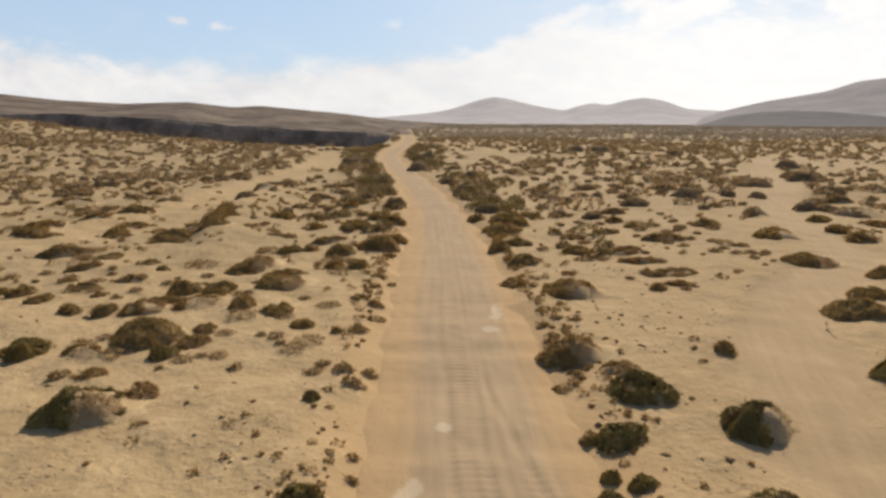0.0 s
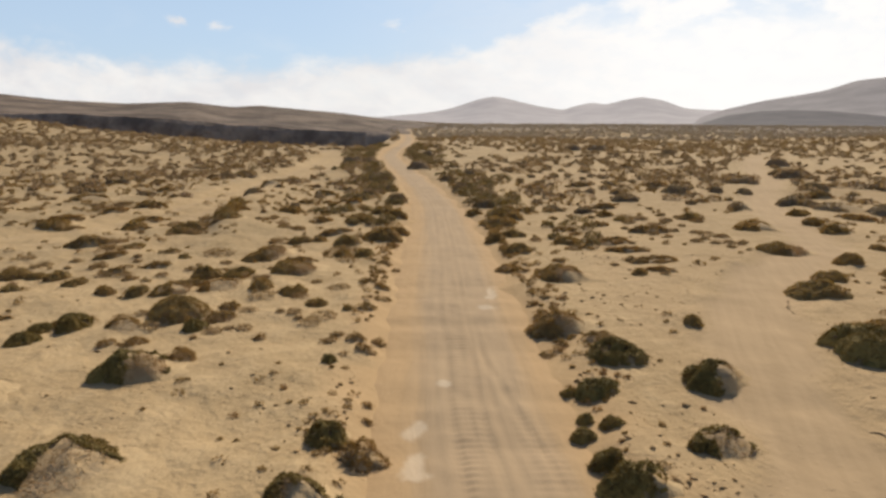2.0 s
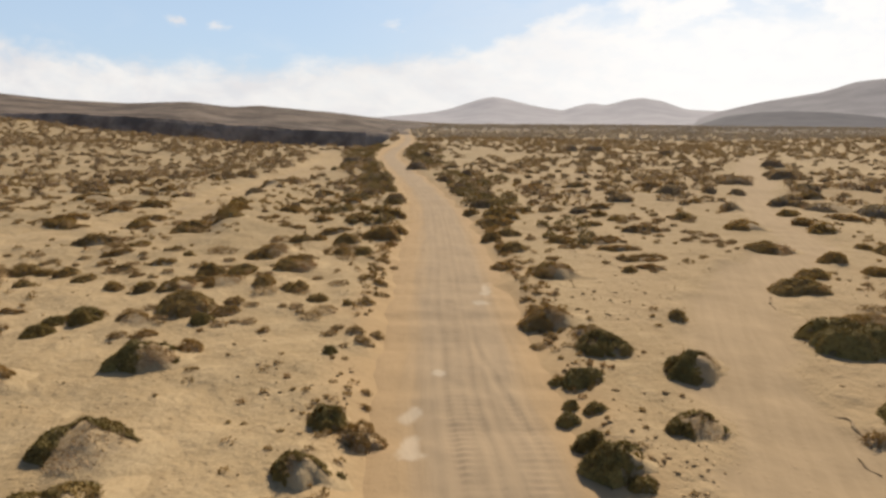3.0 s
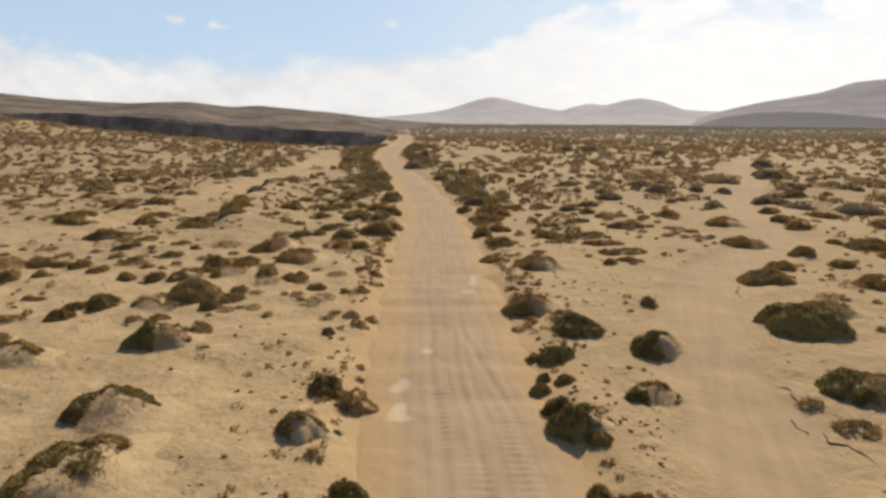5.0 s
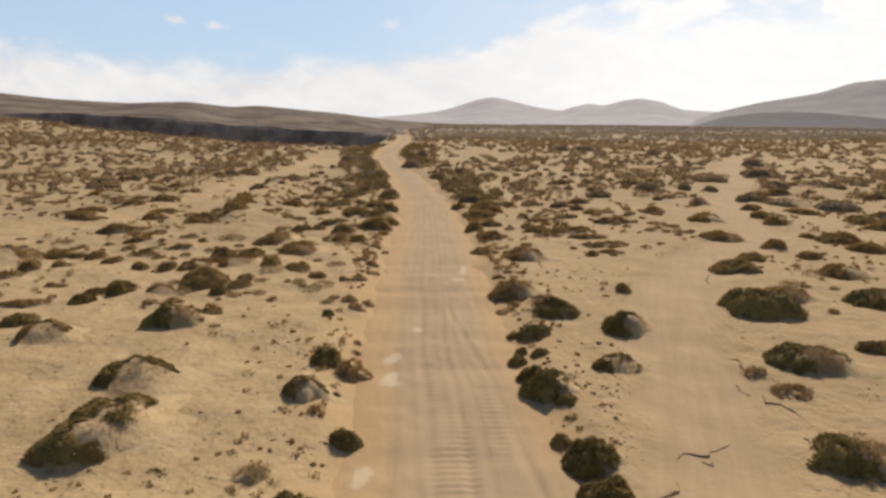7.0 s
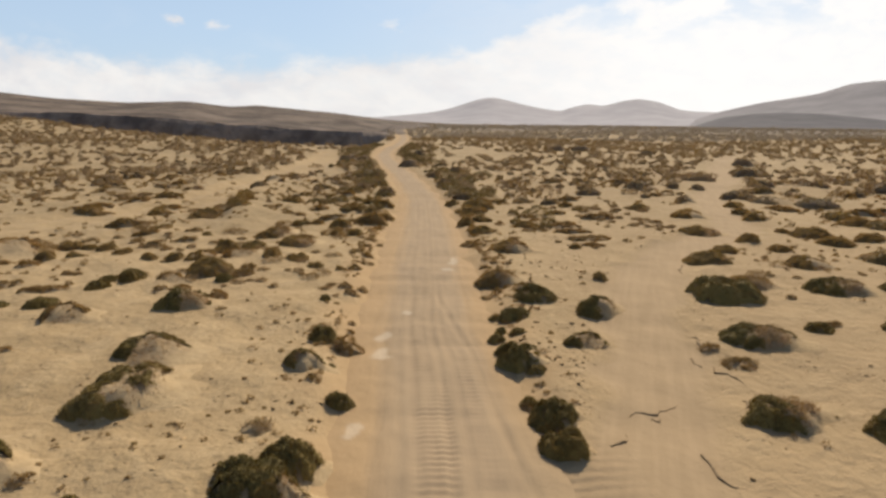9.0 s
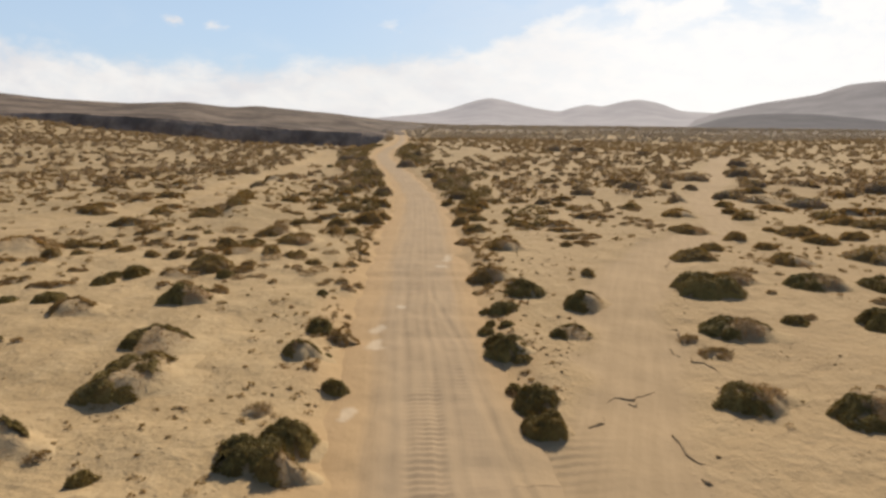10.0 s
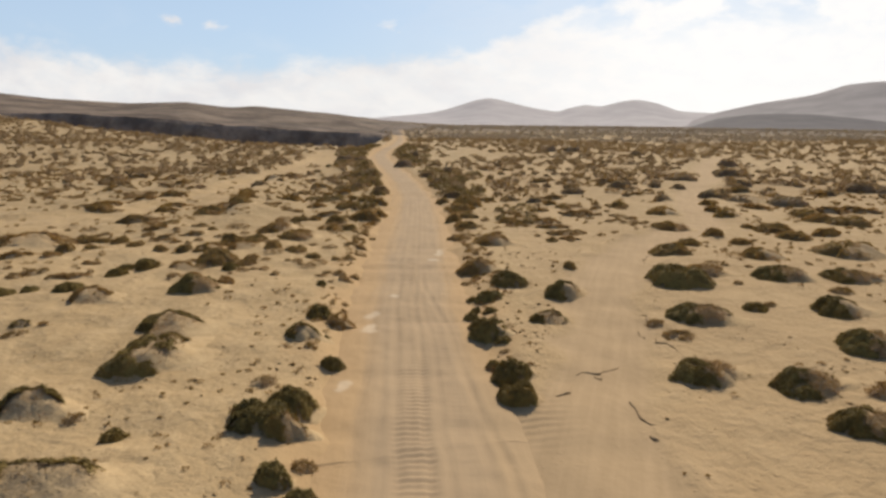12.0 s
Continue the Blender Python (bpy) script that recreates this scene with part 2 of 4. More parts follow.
SAND_A, SAND_B, SAND_C, SAND_D = (0.390, 0.280, 0.153), (0.340, 0.242, 0.130), (0.445, 0.326, 0.184), (0.225, 0.156, 0.087)
SAND_O = (0.395, 0.264, 0.138)
TRACK_A, TRACK_B = (0.332, 0.237, 0.139), (0.374, 0.268, 0.159)
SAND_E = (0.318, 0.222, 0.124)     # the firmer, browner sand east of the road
ROAD_A, ROAD_B, ROAD_C = (0.345, 0.250, 0.154), (0.305, 0.223, 0.140), (0.38, 0.277, 0.170)
SAND, ROAD = sand_material(), road_material()
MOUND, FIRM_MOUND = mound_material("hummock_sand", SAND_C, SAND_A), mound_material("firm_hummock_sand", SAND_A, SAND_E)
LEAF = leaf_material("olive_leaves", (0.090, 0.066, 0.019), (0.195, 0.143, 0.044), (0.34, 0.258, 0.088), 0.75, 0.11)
# MID_LEAF: a paler olive for shrubs from y = 15 to 40
MID_LEAF = leaf_material("mid_olive_leaves", (0.165, 0.114, 0.044), (0.280, 0.196, 0.082), (0.43, 0.312, 0.140), 0.75, 0.27)
ROADSIDE_LEAF = leaf_material("roadside_olive_scrub", (0.158, 0.118, 0.052), (0.245, 0.186, 0.084), (0.36, 0.277, 0.130))
BROWN_LEAF = leaf_material("brown_scrub", (0.165, 0.108, 0.043), (0.265, 0.178, 0.075), (0.39, 0.272, 0.125), 0.75, 0.27)
# FAR_LEAF and HAZY_LEAF carry distance haze: the same scrub, paler and greyer
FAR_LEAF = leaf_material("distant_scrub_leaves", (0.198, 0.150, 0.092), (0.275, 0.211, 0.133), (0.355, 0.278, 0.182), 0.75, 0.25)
HAZY_LEAF = leaf_material("hazed_distant_scrub", (0.300, 0.255, 0.212), (0.350, 0.300, 0.252), (0.395, 0.342, 0.290))
STEM = leaf_material("dead_grey_stems", (0.21, 0.149, 0.083), (0.32, 0.234, 0.137), (0.45, 0.342, 0.212), 0.9)
STRAW = leaf_material("pale_dead_scrub", (0.20, 0.146, 0.078), (0.285, 0.213, 0.116), (0.38, 0.29, 0.165), 0.9)
WOOD = plain_material("dry_root", (0.22, 0.152, 0.085), (0.35, 0.252, 0.150), 14.0)
STONE = plain_material("debris", (0.26, 0.170, 0.082), (0.39, 0.268, 0.140), 3.0)


# ---- the lie of the land ----
def vnoise(x, y, seed=0):
    """Smooth value noise in -1..1 over arrays."""
    xi, yi = np.floor(x).astype(np.int64), np.floor(y).astype(np.int64)
    fx, fy = x - xi, y - yi
    fx, fy = fx * fx * (3 - 2 * fx), fy * fy * (3 - 2 * fy)

    def h(a, b):
        n = (a * 374761393 + b * 668265263 + seed * 974634777) & 0xFFFFFFFF
        n = ((n ^ (n >> 13)) * 1274126177) & 0xFFFFFFFF
        return ((n ^ (n >> 16)) & 0xFFFF) / 32767.5 - 1.0

    return (h(xi, yi) * (1 - fx) + h(xi + 1, yi) * fx) * (1 - fy) + (h(xi, yi + 1) * (1 - fx) + h(xi + 1, yi + 1) * fx) * fy


def sstep(v, a, b):
    t = np.clip((v - a) / (b - a), 0, 1)
    return t * t * (3 - 2 * t)


ROAD_LINE = np.array([(11, -90), (5, -30), (2.3, -9), (1.65, -1.4), (1.38, 0.3), (1.08, 2.8), (0.55, 6.9), (0.1, 9.8), (-0.2, 13.4), (-0.58, 17), (-1.13, 23.7), (-1.62, 29),
                      (-2.45, 37), (-3.2, 43), (-4.75, 51), (-7.5, 64), (-10.4, 76), (-13.4, 89), (-15.7, 101), (-16.7, 113), (-16.9, 127), (-18.2, 145), (-20.2, 165), (-23.2, 190), (-28.5, 230), (-35, 275), (-42, 320)], float)
TRACK_LINE = np.array([(3.0, -7), (4.6, -2.5), (5.2, 0.3), (5.95, 2.6), (6.75, 5.7), (7.4, 9.2), (8.25, 13), (9.2, 16), (10.7, 18.8), (13, 22.4), (16, 26), (18.6, 30), (20.4, 36.5),
                       (22.4, 44), (26, 53), (31, 62), (38, 82), (52, 112)], float)


# a shallow bare swale with old wheel marks, west of the road
SWALE_LINE = np.array([(-46, 19), (-36, 22.5), (-28, 26.3), (-23, 31), (-21.3, 36), (-21.2, 42), (-21.6, 50), (-21.9, 58), (-22.2, 76), (-25.5, 104)], float)
DUNE_LINE = np.array([(-12.5, 24), (-15.1, 30.7), (-16.2, 35), (-17.9, 42.8), (-19, 49), (-19.9, 55.4), (-20.5, 62)], float)     # the low dune along its near side


def smooth_line(pts, step):
    """A Catmull-Rom curve through the points, at about even steps."""
    p = np.vstack([2 * pts[0] - pts[1], pts, 2 * pts[-1] - pts[-2]])
    out = []
    for a, b, c, d in zip(p, p[1:], p[2:], p[3:]):
        n = max(2, int(np.linalg.norm(c - b) / step))
        t = np.arange(n)[:, None] / n
        out.append(0.5 * (2 * b + (c - a) * t + (2 * a - 5 * b + 4 * c - d) * t**2 + (3 * b - a - 3 * c + d) * t**3))
    return np.vstack(out + [pts[-1:]])


ROAD_COARSE, TRACK_COARSE, SWALE_COARSE = smooth_line(ROAD_LINE, 2.0), smooth_line(TRACK_LINE, 2.0), smooth_line(SWALE_LINE, 2.0)


def dist_to(line, x, y):
    best = np.full(np.shape(x), 1e9)
    for a, b in zip(line, line[1:]):
        d = b - a
        t = np.clip(((x - a[0]) * d[0] + (y - a[1]) * d[1]) / (d @ d), 0, 1)
        best = np.minimum(best, (x - a[0] - t * d[0]) ** 2 + (y - a[1] - t * d[1]) ** 2)
    return np.sqrt(best)


def land_base(x, y):
    """The plain without road and track."""
    r = np.hypot(x, y)
    small = (0.05 * vnoise(x / 1.7, y / 1.7, 3) + 0.04 * vnoise(x / 0.75, y / 0.75, 5)) * (0.8 + 0.7 * sstep(-x, 2, 5))
    small = small + 0.045 * vnoise(x / 2.6 + 0.4 * vnoise(x / 4, y / 4, 13), y / 0.95, 14) * sstep(-x, 1.5, 4.5) * (1 - sstep(y, 25, 60))
    z = 0.16 * vnoise(x / 7, y / 7, 1) + 0.22 * vnoise(x / 19, y / 19, 2)
    z = small + z * (0.35 + 0.65 * sstep(np.abs(x + 0.05 * y), 3, 14))
    z = z + 0.8 * vnoise(x / 60 + 5, y / 60, 4) * sstep(r, 60, 140)
    z = z + 0.055 * np.maximum(0, -x - 54) * np.clip((y - 40) / 120, 0, 1)
    z = z - 0.0085 * np.maximum(0, r - 260) * sstep(r, 260, 420)
    z = z + 0.75 * sstep(y, 185, 290) * (1 - sstep(y, 330, 420)) * np.exp(-((x + 34) / 26) ** 2)
    rim = y - (106 - 0.55 * x) + 5 * vnoise(x / 14, y * 0, 6)
    beside = -x - np.interp(y, ROAD_LINE[:, 1], -ROAD_LINE[:, 0])     # metres left of the road
    return z - 9.0 * sstep(rim, 0, 22) * sstep(beside, 5, 14) * (1 - sstep(y, 300, 420))


def clip_line(line, y, reach=9.0):
    """The stretch of a line that lies near the given points."""
    i = np.nonzero((line[:, 1] > y.min() - reach) & (line[:, 1] < y.max() + reach))[0]
    return line[max(i[0] - 1, 0):i[-1] + 2] if len(i) else line[:2]


def fork_at(x, y):
    """Where the side track leaves the road."""
    return (1 - sstep(y, -1, 5)) * (1 - sstep(x, 5.5, 8.5)) * sstep(x, 1, 2.5) * sstep(y, -14, -8)


def land(x, y):
    x, y = np.asarray(x, float), np.asarray(y, float)
    z, dr, dt = land_base(x, y), dist_to(clip_line(ROAD_COARSE, y), x, y), dist_to(clip_line(TRACK_COARSE, y), x, y)
    dr = dr + 0.75 * sstep(y, 14, 60) * (dr < 12)
    tr = 1 - sstep(dt, 1.0, 2.0)
    lip = 0.10 * np.exp(-((dr - 3.1) / 0.5) ** 2) * (0.4 + 0.8 * vnoise(x / 1.1, y / 1.1, 8)) * (1 - tr) * (1 - fork_at(x, y))
    ramp = sstep(dr + 0.2 * vnoise(x / 0.9, y / 0.9, 7) + 0.25 * vnoise(x / 2.6, y / 2.6, 10), 1.5, 3.7)
    ds = dist_to(clip_line(SWALE_COARSE, y, 14.0), x, y)
    crest = np.interp(y, DUNE_LINE[:, 1], DUNE_LINE[:, 0]) + 0.4 * vnoise(y / 5, y * 0, 15)
    z = z - 0.30 * (1 - sstep(ds, 1.5, 4.0)) * (x < 0) + 0.6 * np.exp(-(np.where(x < crest, 1.6, 0.5) * (x - crest) / 1.7) ** 2) * sstep(y, 24, 32) * (1 - sstep(y, 52, 64))
    z = z - 0.07 * tr - 0.30 * (1 - ramp) + lip * (dr > 2.2) + 0.03 * fork_at(x, y)
    return z + 0.09 * np.exp(-((dt - 2.1) / 0.35) ** 2) * (0.5 + vnoise(x / 0.8, y / 0.8, 9))


def height_at(x, y):
    return float(land(np.array([x]), np.array([y]))[0])


def mesh_np(name, verts, faces, mat, smooth=False):
    """A mesh from arrays: faces is n x 3 or n x 4."""
    me = bpy.data.meshes.new(name)
    verts, faces = np.asarray(verts, np.float32), np.asarray(faces, np.int32)
    n, k = faces.shape
    me.vertices.add(len(verts))
    me.vertices.foreach_set("co", verts.ravel())
    me.loops.add(n * k)
    me.loops.foreach_set("vertex_index", faces.ravel())
    me.polygons.add(n)
    me.polygons.foreach_set("loop_start", np.arange(0, n * k, k, dtype=np.int32))
    if smooth:
        me.polygons.foreach_set("use_smooth", np.ones(n, bool))
    me.update(calc_edges=True)
    me.materials.append(mat)
    return me


def grid_faces(rows, cols):
    i = np.arange((rows - 1) * cols).reshape(rows - 1, cols)[:, :-1].ravel()
    return np.stack([i, i + 1, i + cols + 1, i + cols], 1)


def spread(fine_lo, fine_hi, step, lo, hi, grow=1.065):
    mid = list(np.arange(fine_lo, fine_hi, step))
    up, s = [fine_hi], step
    while up[-1] < hi:
        s *= grow
        up.append(up[-1] + s)
    down, s = [fine_lo], step
    while down[-1] > lo:
        s *= grow
        down.append(down[-1] - s)
    return np.array(down[:0:-1] + mid + up)


def add_attr(me, name, values):
    me.attributes.new(name, "FLOAT", "POINT").data.foreach_set("value", np.asarray(values, np.float32))


def build_ground():
    xs, ys = spread(-30, 30, 0.22, -4300, 4300), spread(-12, 48, 0.22, -1500, 4300, 1.06)
    gx, gy = np.meshgrid(xs, ys)
    x, y = gx.ravel(), gy.ravel()
    me = mesh_np("ground", np.stack([x, y, land(x, y)], 1), grid_faces(len(ys), len(xs)), SAND, True)
    dr, dt = dist_to(ROAD_COARSE, x, y), dist_to(TRACK_COARSE, x, y)
    fork = fork_at(x, y)
    add_attr(me, "track", np.clip(0.45 * (1 - sstep(np.abs(np.abs(dist_to(SWALE_COARSE, x, y) - 0.3) - 0.9), 0.15, 0.4)) * (x < 0) + (1 - sstep(dt + 0.5 * vnoise(x / 1.3, y / 1.3, 11), 0.9, 1.9)) + fork, 0, 1))
    add_attr(me, "turning", np.exp(-((x - 4.2) / 0.8) ** 2 - ((y - 1.5) / 1.1) ** 2))
    swale = (1 - sstep(dist_to(SWALE_COARSE, x, y) + 0.9 * vnoise(x / 2.2, y / 2.2, 16), 2.4, 4.6)) * (x < 0)
    add_attr(me, "firm", sstep(x + 1.2 * vnoise(x / 3, y / 3, 18), 3, 6.5) * (1 - 0.6 * sstep(y, 14, 34)) * (y < 70))
    # far ground goes brown-grey with distance, fully by about 400 m
    add_attr(me, "stony", sstep(np.hypot(x, y) + 30 * vnoise(x / 40, y / 40, 17), 210, 400))
    add_attr(me, "litter", sstep(y, 12, 40) * (0.6 + 0.4 * (x < 0)) * (1 - swale))
    dr = dr + 0.75 * sstep(y, 14, 60)
    add_attr(me, "orange", (1 - fork) * (1 - sstep(dr + 0.6 * vnoise(x / 1.6, y / 1.6, 12), 2.4, 4.2)))
    return tagged(new("ground", me), "pale sandy desert plain with low undulations", "ground", kind="structure")


def build_road():
    line = smooth_line(ROAD_LINE, 0.02)
    keep = [0]
    for i in range(1, len(line)):
        step = 0.04 if -5 < line[i][1] < 26 else 0.12 if -14 < line[i][1] < 34 else 0.9
        if np.linalg.norm(line[i] - line[keep[-1]]) >= step:
            keep.append(i)
    line = line[keep]
    tang = np.gradient(line, axis=0)
    tang /= np.linalg.norm(tang, axis=1)[:, None]
    side = np.stack([tang[:, 1], -tang[:, 0]], 1)
    run = np.r_[0, np.cumsum(np.linalg.norm(np.diff(line, axis=0), axis=1))]
    s = np.linspace(-3.35, 3.35, 84)
    narrow = 1 - 0.24 * sstep(line[:, 1], 14, 60) - 0.16 * sstep(line[:, 1], 75, 125)      # the road draws in further on
    P = line[:, None] + side[:, None] * s[None, :, None] * narrow[:, None, None]
    x, y = P[..., 0], P[..., 1]
    S, R = np.broadcast_to(s, x.shape), np.broadcast_to(run[:, None], x.shape)
    z = np.broadcast_to(land_base(line[:, 0], line[:, 1])[:, None], x.shape) - 0.17 + 0.03 * np.cos(S * 0.7)
    # washboard in the trafficked lane, two ruts and low ridges thrown up beside them
    drift = 0.12 * vnoise(R / 5, R * 0, 21)
    lane = np.exp(-((S - 0.02 - drift) / 0.46) ** 4) + 0.55 * np.exp(-((S - 1.32 - drift) / 0.46) ** 4) * (0.4 + 0.6 * sstep(vnoise(R / 3.0, R * 0, 27), -0.4, 0.4))
    worn = 0.15 + 0.85 * sstep(vnoise(R / 2.6, S / 0.8, 22) + 0.5 * vnoise(R / 0.9, S / 0.35, 28), -0.5, 0.5)
    wave = np.sin(2 * np.pi * R / 0.225 + 0.9 * vnoise(R / 1.8, S * 1.1, 23) + 0.8 * np.sin(S * 1.3) + 0.9 * S)
    wave = wave + 0.3 * np.sin(4 * np.pi * R / 0.225 + 1.0)
    z = z + 0.0135 * lane * worn * wave * (1 - 0.75 * sstep(y, 12, 22)) * (y < 60)
    for c, wdt, dep in ((-0.52, 0.10, 0.02), (0.30, 0.08, 0.02), (0.62, 0.07, 0.016), (1.55, 0.10, 0.016), (-1.35, 0.12, 0.010)):
        off = S - c - 0.12 * vnoise(R / 6, R * 0 + c * 7, 24)
        z = z + (0.6 * dep * np.exp(-((np.abs(off) - 2.2 * wdt) / wdt) ** 2) - dep * np.exp(-(off / wdt) ** 2)) * (1 - 0.5 * sstep(y, 14, 26))
    swerve = S - 0.45 - 0.9 * sstep(y, 15, 7) - 0.6 * sstep(y, 6, -2)
    z = z + (0.014 * np.exp(-((np.abs(swerve) - 0.2) / 0.08) ** 2) - 0.02 * np.exp(-(swerve / 0.09) ** 2)) * (1 - sstep(y, 12, 18))
    z = z + 0.012 * vnoise(x / 0.35, y / 0.35, 25) + 0.02 * vnoise(x / 1.2, y / 1.2, 26)
    z = z - 0.05 * sstep(np.abs(S), 2.0, 2.8) - 0.35 * sstep(np.abs(S), 2.8, 3.35) - 0.1 * (1 - sstep(y, 0, 5)) * sstep(S, 2.2, 3.2)
    n, c = x.shape
    me = mesh_np("road", np.stack([x, y, z], -1).reshape(-1, 3), grid_faces(n, c)[:, ::-1], ROAD, True)
    uv = me.uv_layers.new(name="UVMap")
    idx = np.empty(len(me.loops), np.int32)
    me.loops.foreach_get("vertex_index", idx)
    uv.data.foreach_set("uv", np.stack([S.ravel(), R.ravel()], 1)[idx].astype(np.float32).ravel())
    pale = np.zeros(x.shape)
    for px, py, rx, ry in ((0.7, 19.7, 0.28, 1.5), (0.5, 17.6, 0.5, 0.6), (-0.62, 11.3, 0.22, 0.28), (-1.1, 9.0, 0.34, 0.55), (-0.98, 7.5, 0.5, 0.75), (1.0, 29.0, 0.4, 0.8), (-0.9, 3.2, 0.25, 0.7)):
        q = np.hypot((x - px) / rx, (y - py) / ry) + 0.45 * vnoise(x / 0.33, y / 0.4, 29) + 0.2 * vnoise(x / 0.13, y / 0.16, 30)
        pale = np.maximum(pale, 1 - sstep(q, 0.45, 0.8))
    add_attr(me, "pale", pale.ravel())
    add_attr(me, "fork", ((1 - sstep(y, 1.5, 7.5)) * sstep(S, 0.4, 1.4)).ravel())
    return tagged(new("road", me), "rutted washboard dirt road through the sand", "road", kind="structure")


build_ground()
build_road()


# ---- escarpment and far hills ----
def polar_hill(name, label, azimuths, crest, r_of, profile, mat, step=0.12, rough=1.0, seed=0):
    """A range seen from the plain: crest heights over azimuth (degrees from +y), swept along a profile of (radius share, height share)."""
    az = np.arange(azimuths[0], azimuths[-1] + step, step)
    top = np.interp(az, azimuths, crest)
    k = np.ones(9) / 9
    top = np.convolve(np.pad(top, 4, mode="edge"), k, "valid")
    r0, r1 = r_of(az)
    q_of, s_of = zip(*profile)
    fine = np.interp(np.linspace(0, 1, 40), np.linspace(0, 1, len(q_of)), q_of)
    profile = [(q, float(np.interp(q, q_of, s_of))) for q in fine]
    rows = []
    a = np.radians(az)
    for q, share in profile:
        r = r0 + (r1 - r0) * q
        x, y = r * np.sin(a), r * np.cos(a)
        n = vnoise(x / (0.05 * r1.mean()), y / (0.05 * r1.mean()), seed) + 0.5 * vnoise(x / (0.018 * r1.mean()), y / (0.018 * r1.mean()), seed + 1)
        base = land_base(x, y) - 1.0
        rows.append(np.stack([x, y, base + (top - base) * share + rough * n * 4 * share * max(0.06, 1 - share)], 1))
    me = mesh_np(name, np.concatenate(rows), grid_faces(len(rows), len(az)), mat, True)
    return tagged(new(name, me), label, "hill", kind="structure")


CLIFF = plain_material("dark_cliff_rock", (0.125, 0.098, 0.080), (0.29, 0.226, 0.176), 0.11, 0.95, 1.0, 2.5)
SLOPE = plain_material("brown_stony_slope", (0.080, 0.061, 0.049), (0.190, 0.147, 0.114), 0.045, 0.95, 0.8, 3.0)
# far hills: distance haze put into grey base colours plus a faint glow
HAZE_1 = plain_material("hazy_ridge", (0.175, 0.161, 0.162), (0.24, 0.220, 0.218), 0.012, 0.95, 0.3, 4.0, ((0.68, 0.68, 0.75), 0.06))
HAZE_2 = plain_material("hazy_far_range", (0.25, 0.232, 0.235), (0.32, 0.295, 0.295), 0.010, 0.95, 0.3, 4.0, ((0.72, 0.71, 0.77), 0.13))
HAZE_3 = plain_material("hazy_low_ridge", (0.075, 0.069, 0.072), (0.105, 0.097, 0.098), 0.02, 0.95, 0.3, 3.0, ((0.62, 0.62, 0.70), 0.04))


def cliff_r(az):
    r = np.interp(az, (-60, -40, -29, -21, -11, -6), (330, 300, 265, 240, 218, 225))
    return r, r + 9


polar_hill("escarpment", "dark shaded rock escarpment beyond the plain", (-62, -40, -37.8, -33.2, -28.1, -21.1, -15.6, -11.4, -9.5, -8.6, -8.1, -7.8, -7.5), (9.5, 8.1, 8.2, 7.3, 5.4, 3.0, 1.9, 1.4, 1.2, 0.9, 0.4, -1.5, -6.0),
           cliff_r, ((0, 0), (0.15, 0.3), (0.35, 0.6), (0.6, 0.85), (0.85, 1.0), (1.6, 0.8), (4.0, 0.3)), CLIFF, 0.15, 1.6, 31)


def slope_r(az):
    r = np.interp(az, (-60, -40, -29, -21, -11, -6), (330, 300, 265, 240, 218, 225)) + 8
    return r, r * 0 + 560


polar_hill("hill_1", "brown stony hillside above the escarpment", (-62, -46, -39.8, -36.2, -32.3, -29, -26.6, -22.9, -20.5, -17, -13.5, -10.4, -8.2, -6.0, -3.5, -1.5), (30, 27, 23.2, 19.2, 16.5, 18, 19, 14.6, 16.4, 13.2, 10.4, 6.4, 4.0, 1.5, -3.0, -14.0),
           slope_r, ((0, 0.0), (0.03, 0.12), (0.2, 0.40), (0.45, 0.62), (0.7, 0.82), (0.9, 0.95), (1.0, 1.0), (1.2, 0.8), (1.5, 0.2)), SLOPE, 0.15, 0.9, 33)


def far_r(a, b):
    return lambda az: (az * 0 + a, az * 0 + b)


EASE = ((0, 0), (0.3, 0.16), (0.55, 0.40), (0.75, 0.68), (0.9, 0.9), (1.0, 1.0), (1.15, 0.75), (1.5, 0.0))
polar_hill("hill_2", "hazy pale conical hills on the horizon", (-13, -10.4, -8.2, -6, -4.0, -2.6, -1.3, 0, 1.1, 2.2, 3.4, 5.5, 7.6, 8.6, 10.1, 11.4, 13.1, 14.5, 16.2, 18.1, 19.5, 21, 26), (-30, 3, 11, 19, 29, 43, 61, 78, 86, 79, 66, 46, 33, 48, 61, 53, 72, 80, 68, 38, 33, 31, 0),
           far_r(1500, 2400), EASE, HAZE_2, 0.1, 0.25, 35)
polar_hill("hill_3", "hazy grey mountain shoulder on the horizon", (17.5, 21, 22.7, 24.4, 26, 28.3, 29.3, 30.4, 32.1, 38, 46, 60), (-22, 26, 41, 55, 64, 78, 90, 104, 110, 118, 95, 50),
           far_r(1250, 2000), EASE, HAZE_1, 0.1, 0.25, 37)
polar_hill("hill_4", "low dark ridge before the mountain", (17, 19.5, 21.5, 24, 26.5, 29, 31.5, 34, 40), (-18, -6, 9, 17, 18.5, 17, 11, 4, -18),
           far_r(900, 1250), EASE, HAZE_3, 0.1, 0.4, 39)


# ---- shrubs ----
rng = np.random.default_rng(7)


def part(name, me, parent, label=""):
    ob = new(name, me)
    ob.parent = parent
    return tagged(ob, label) if label else ob


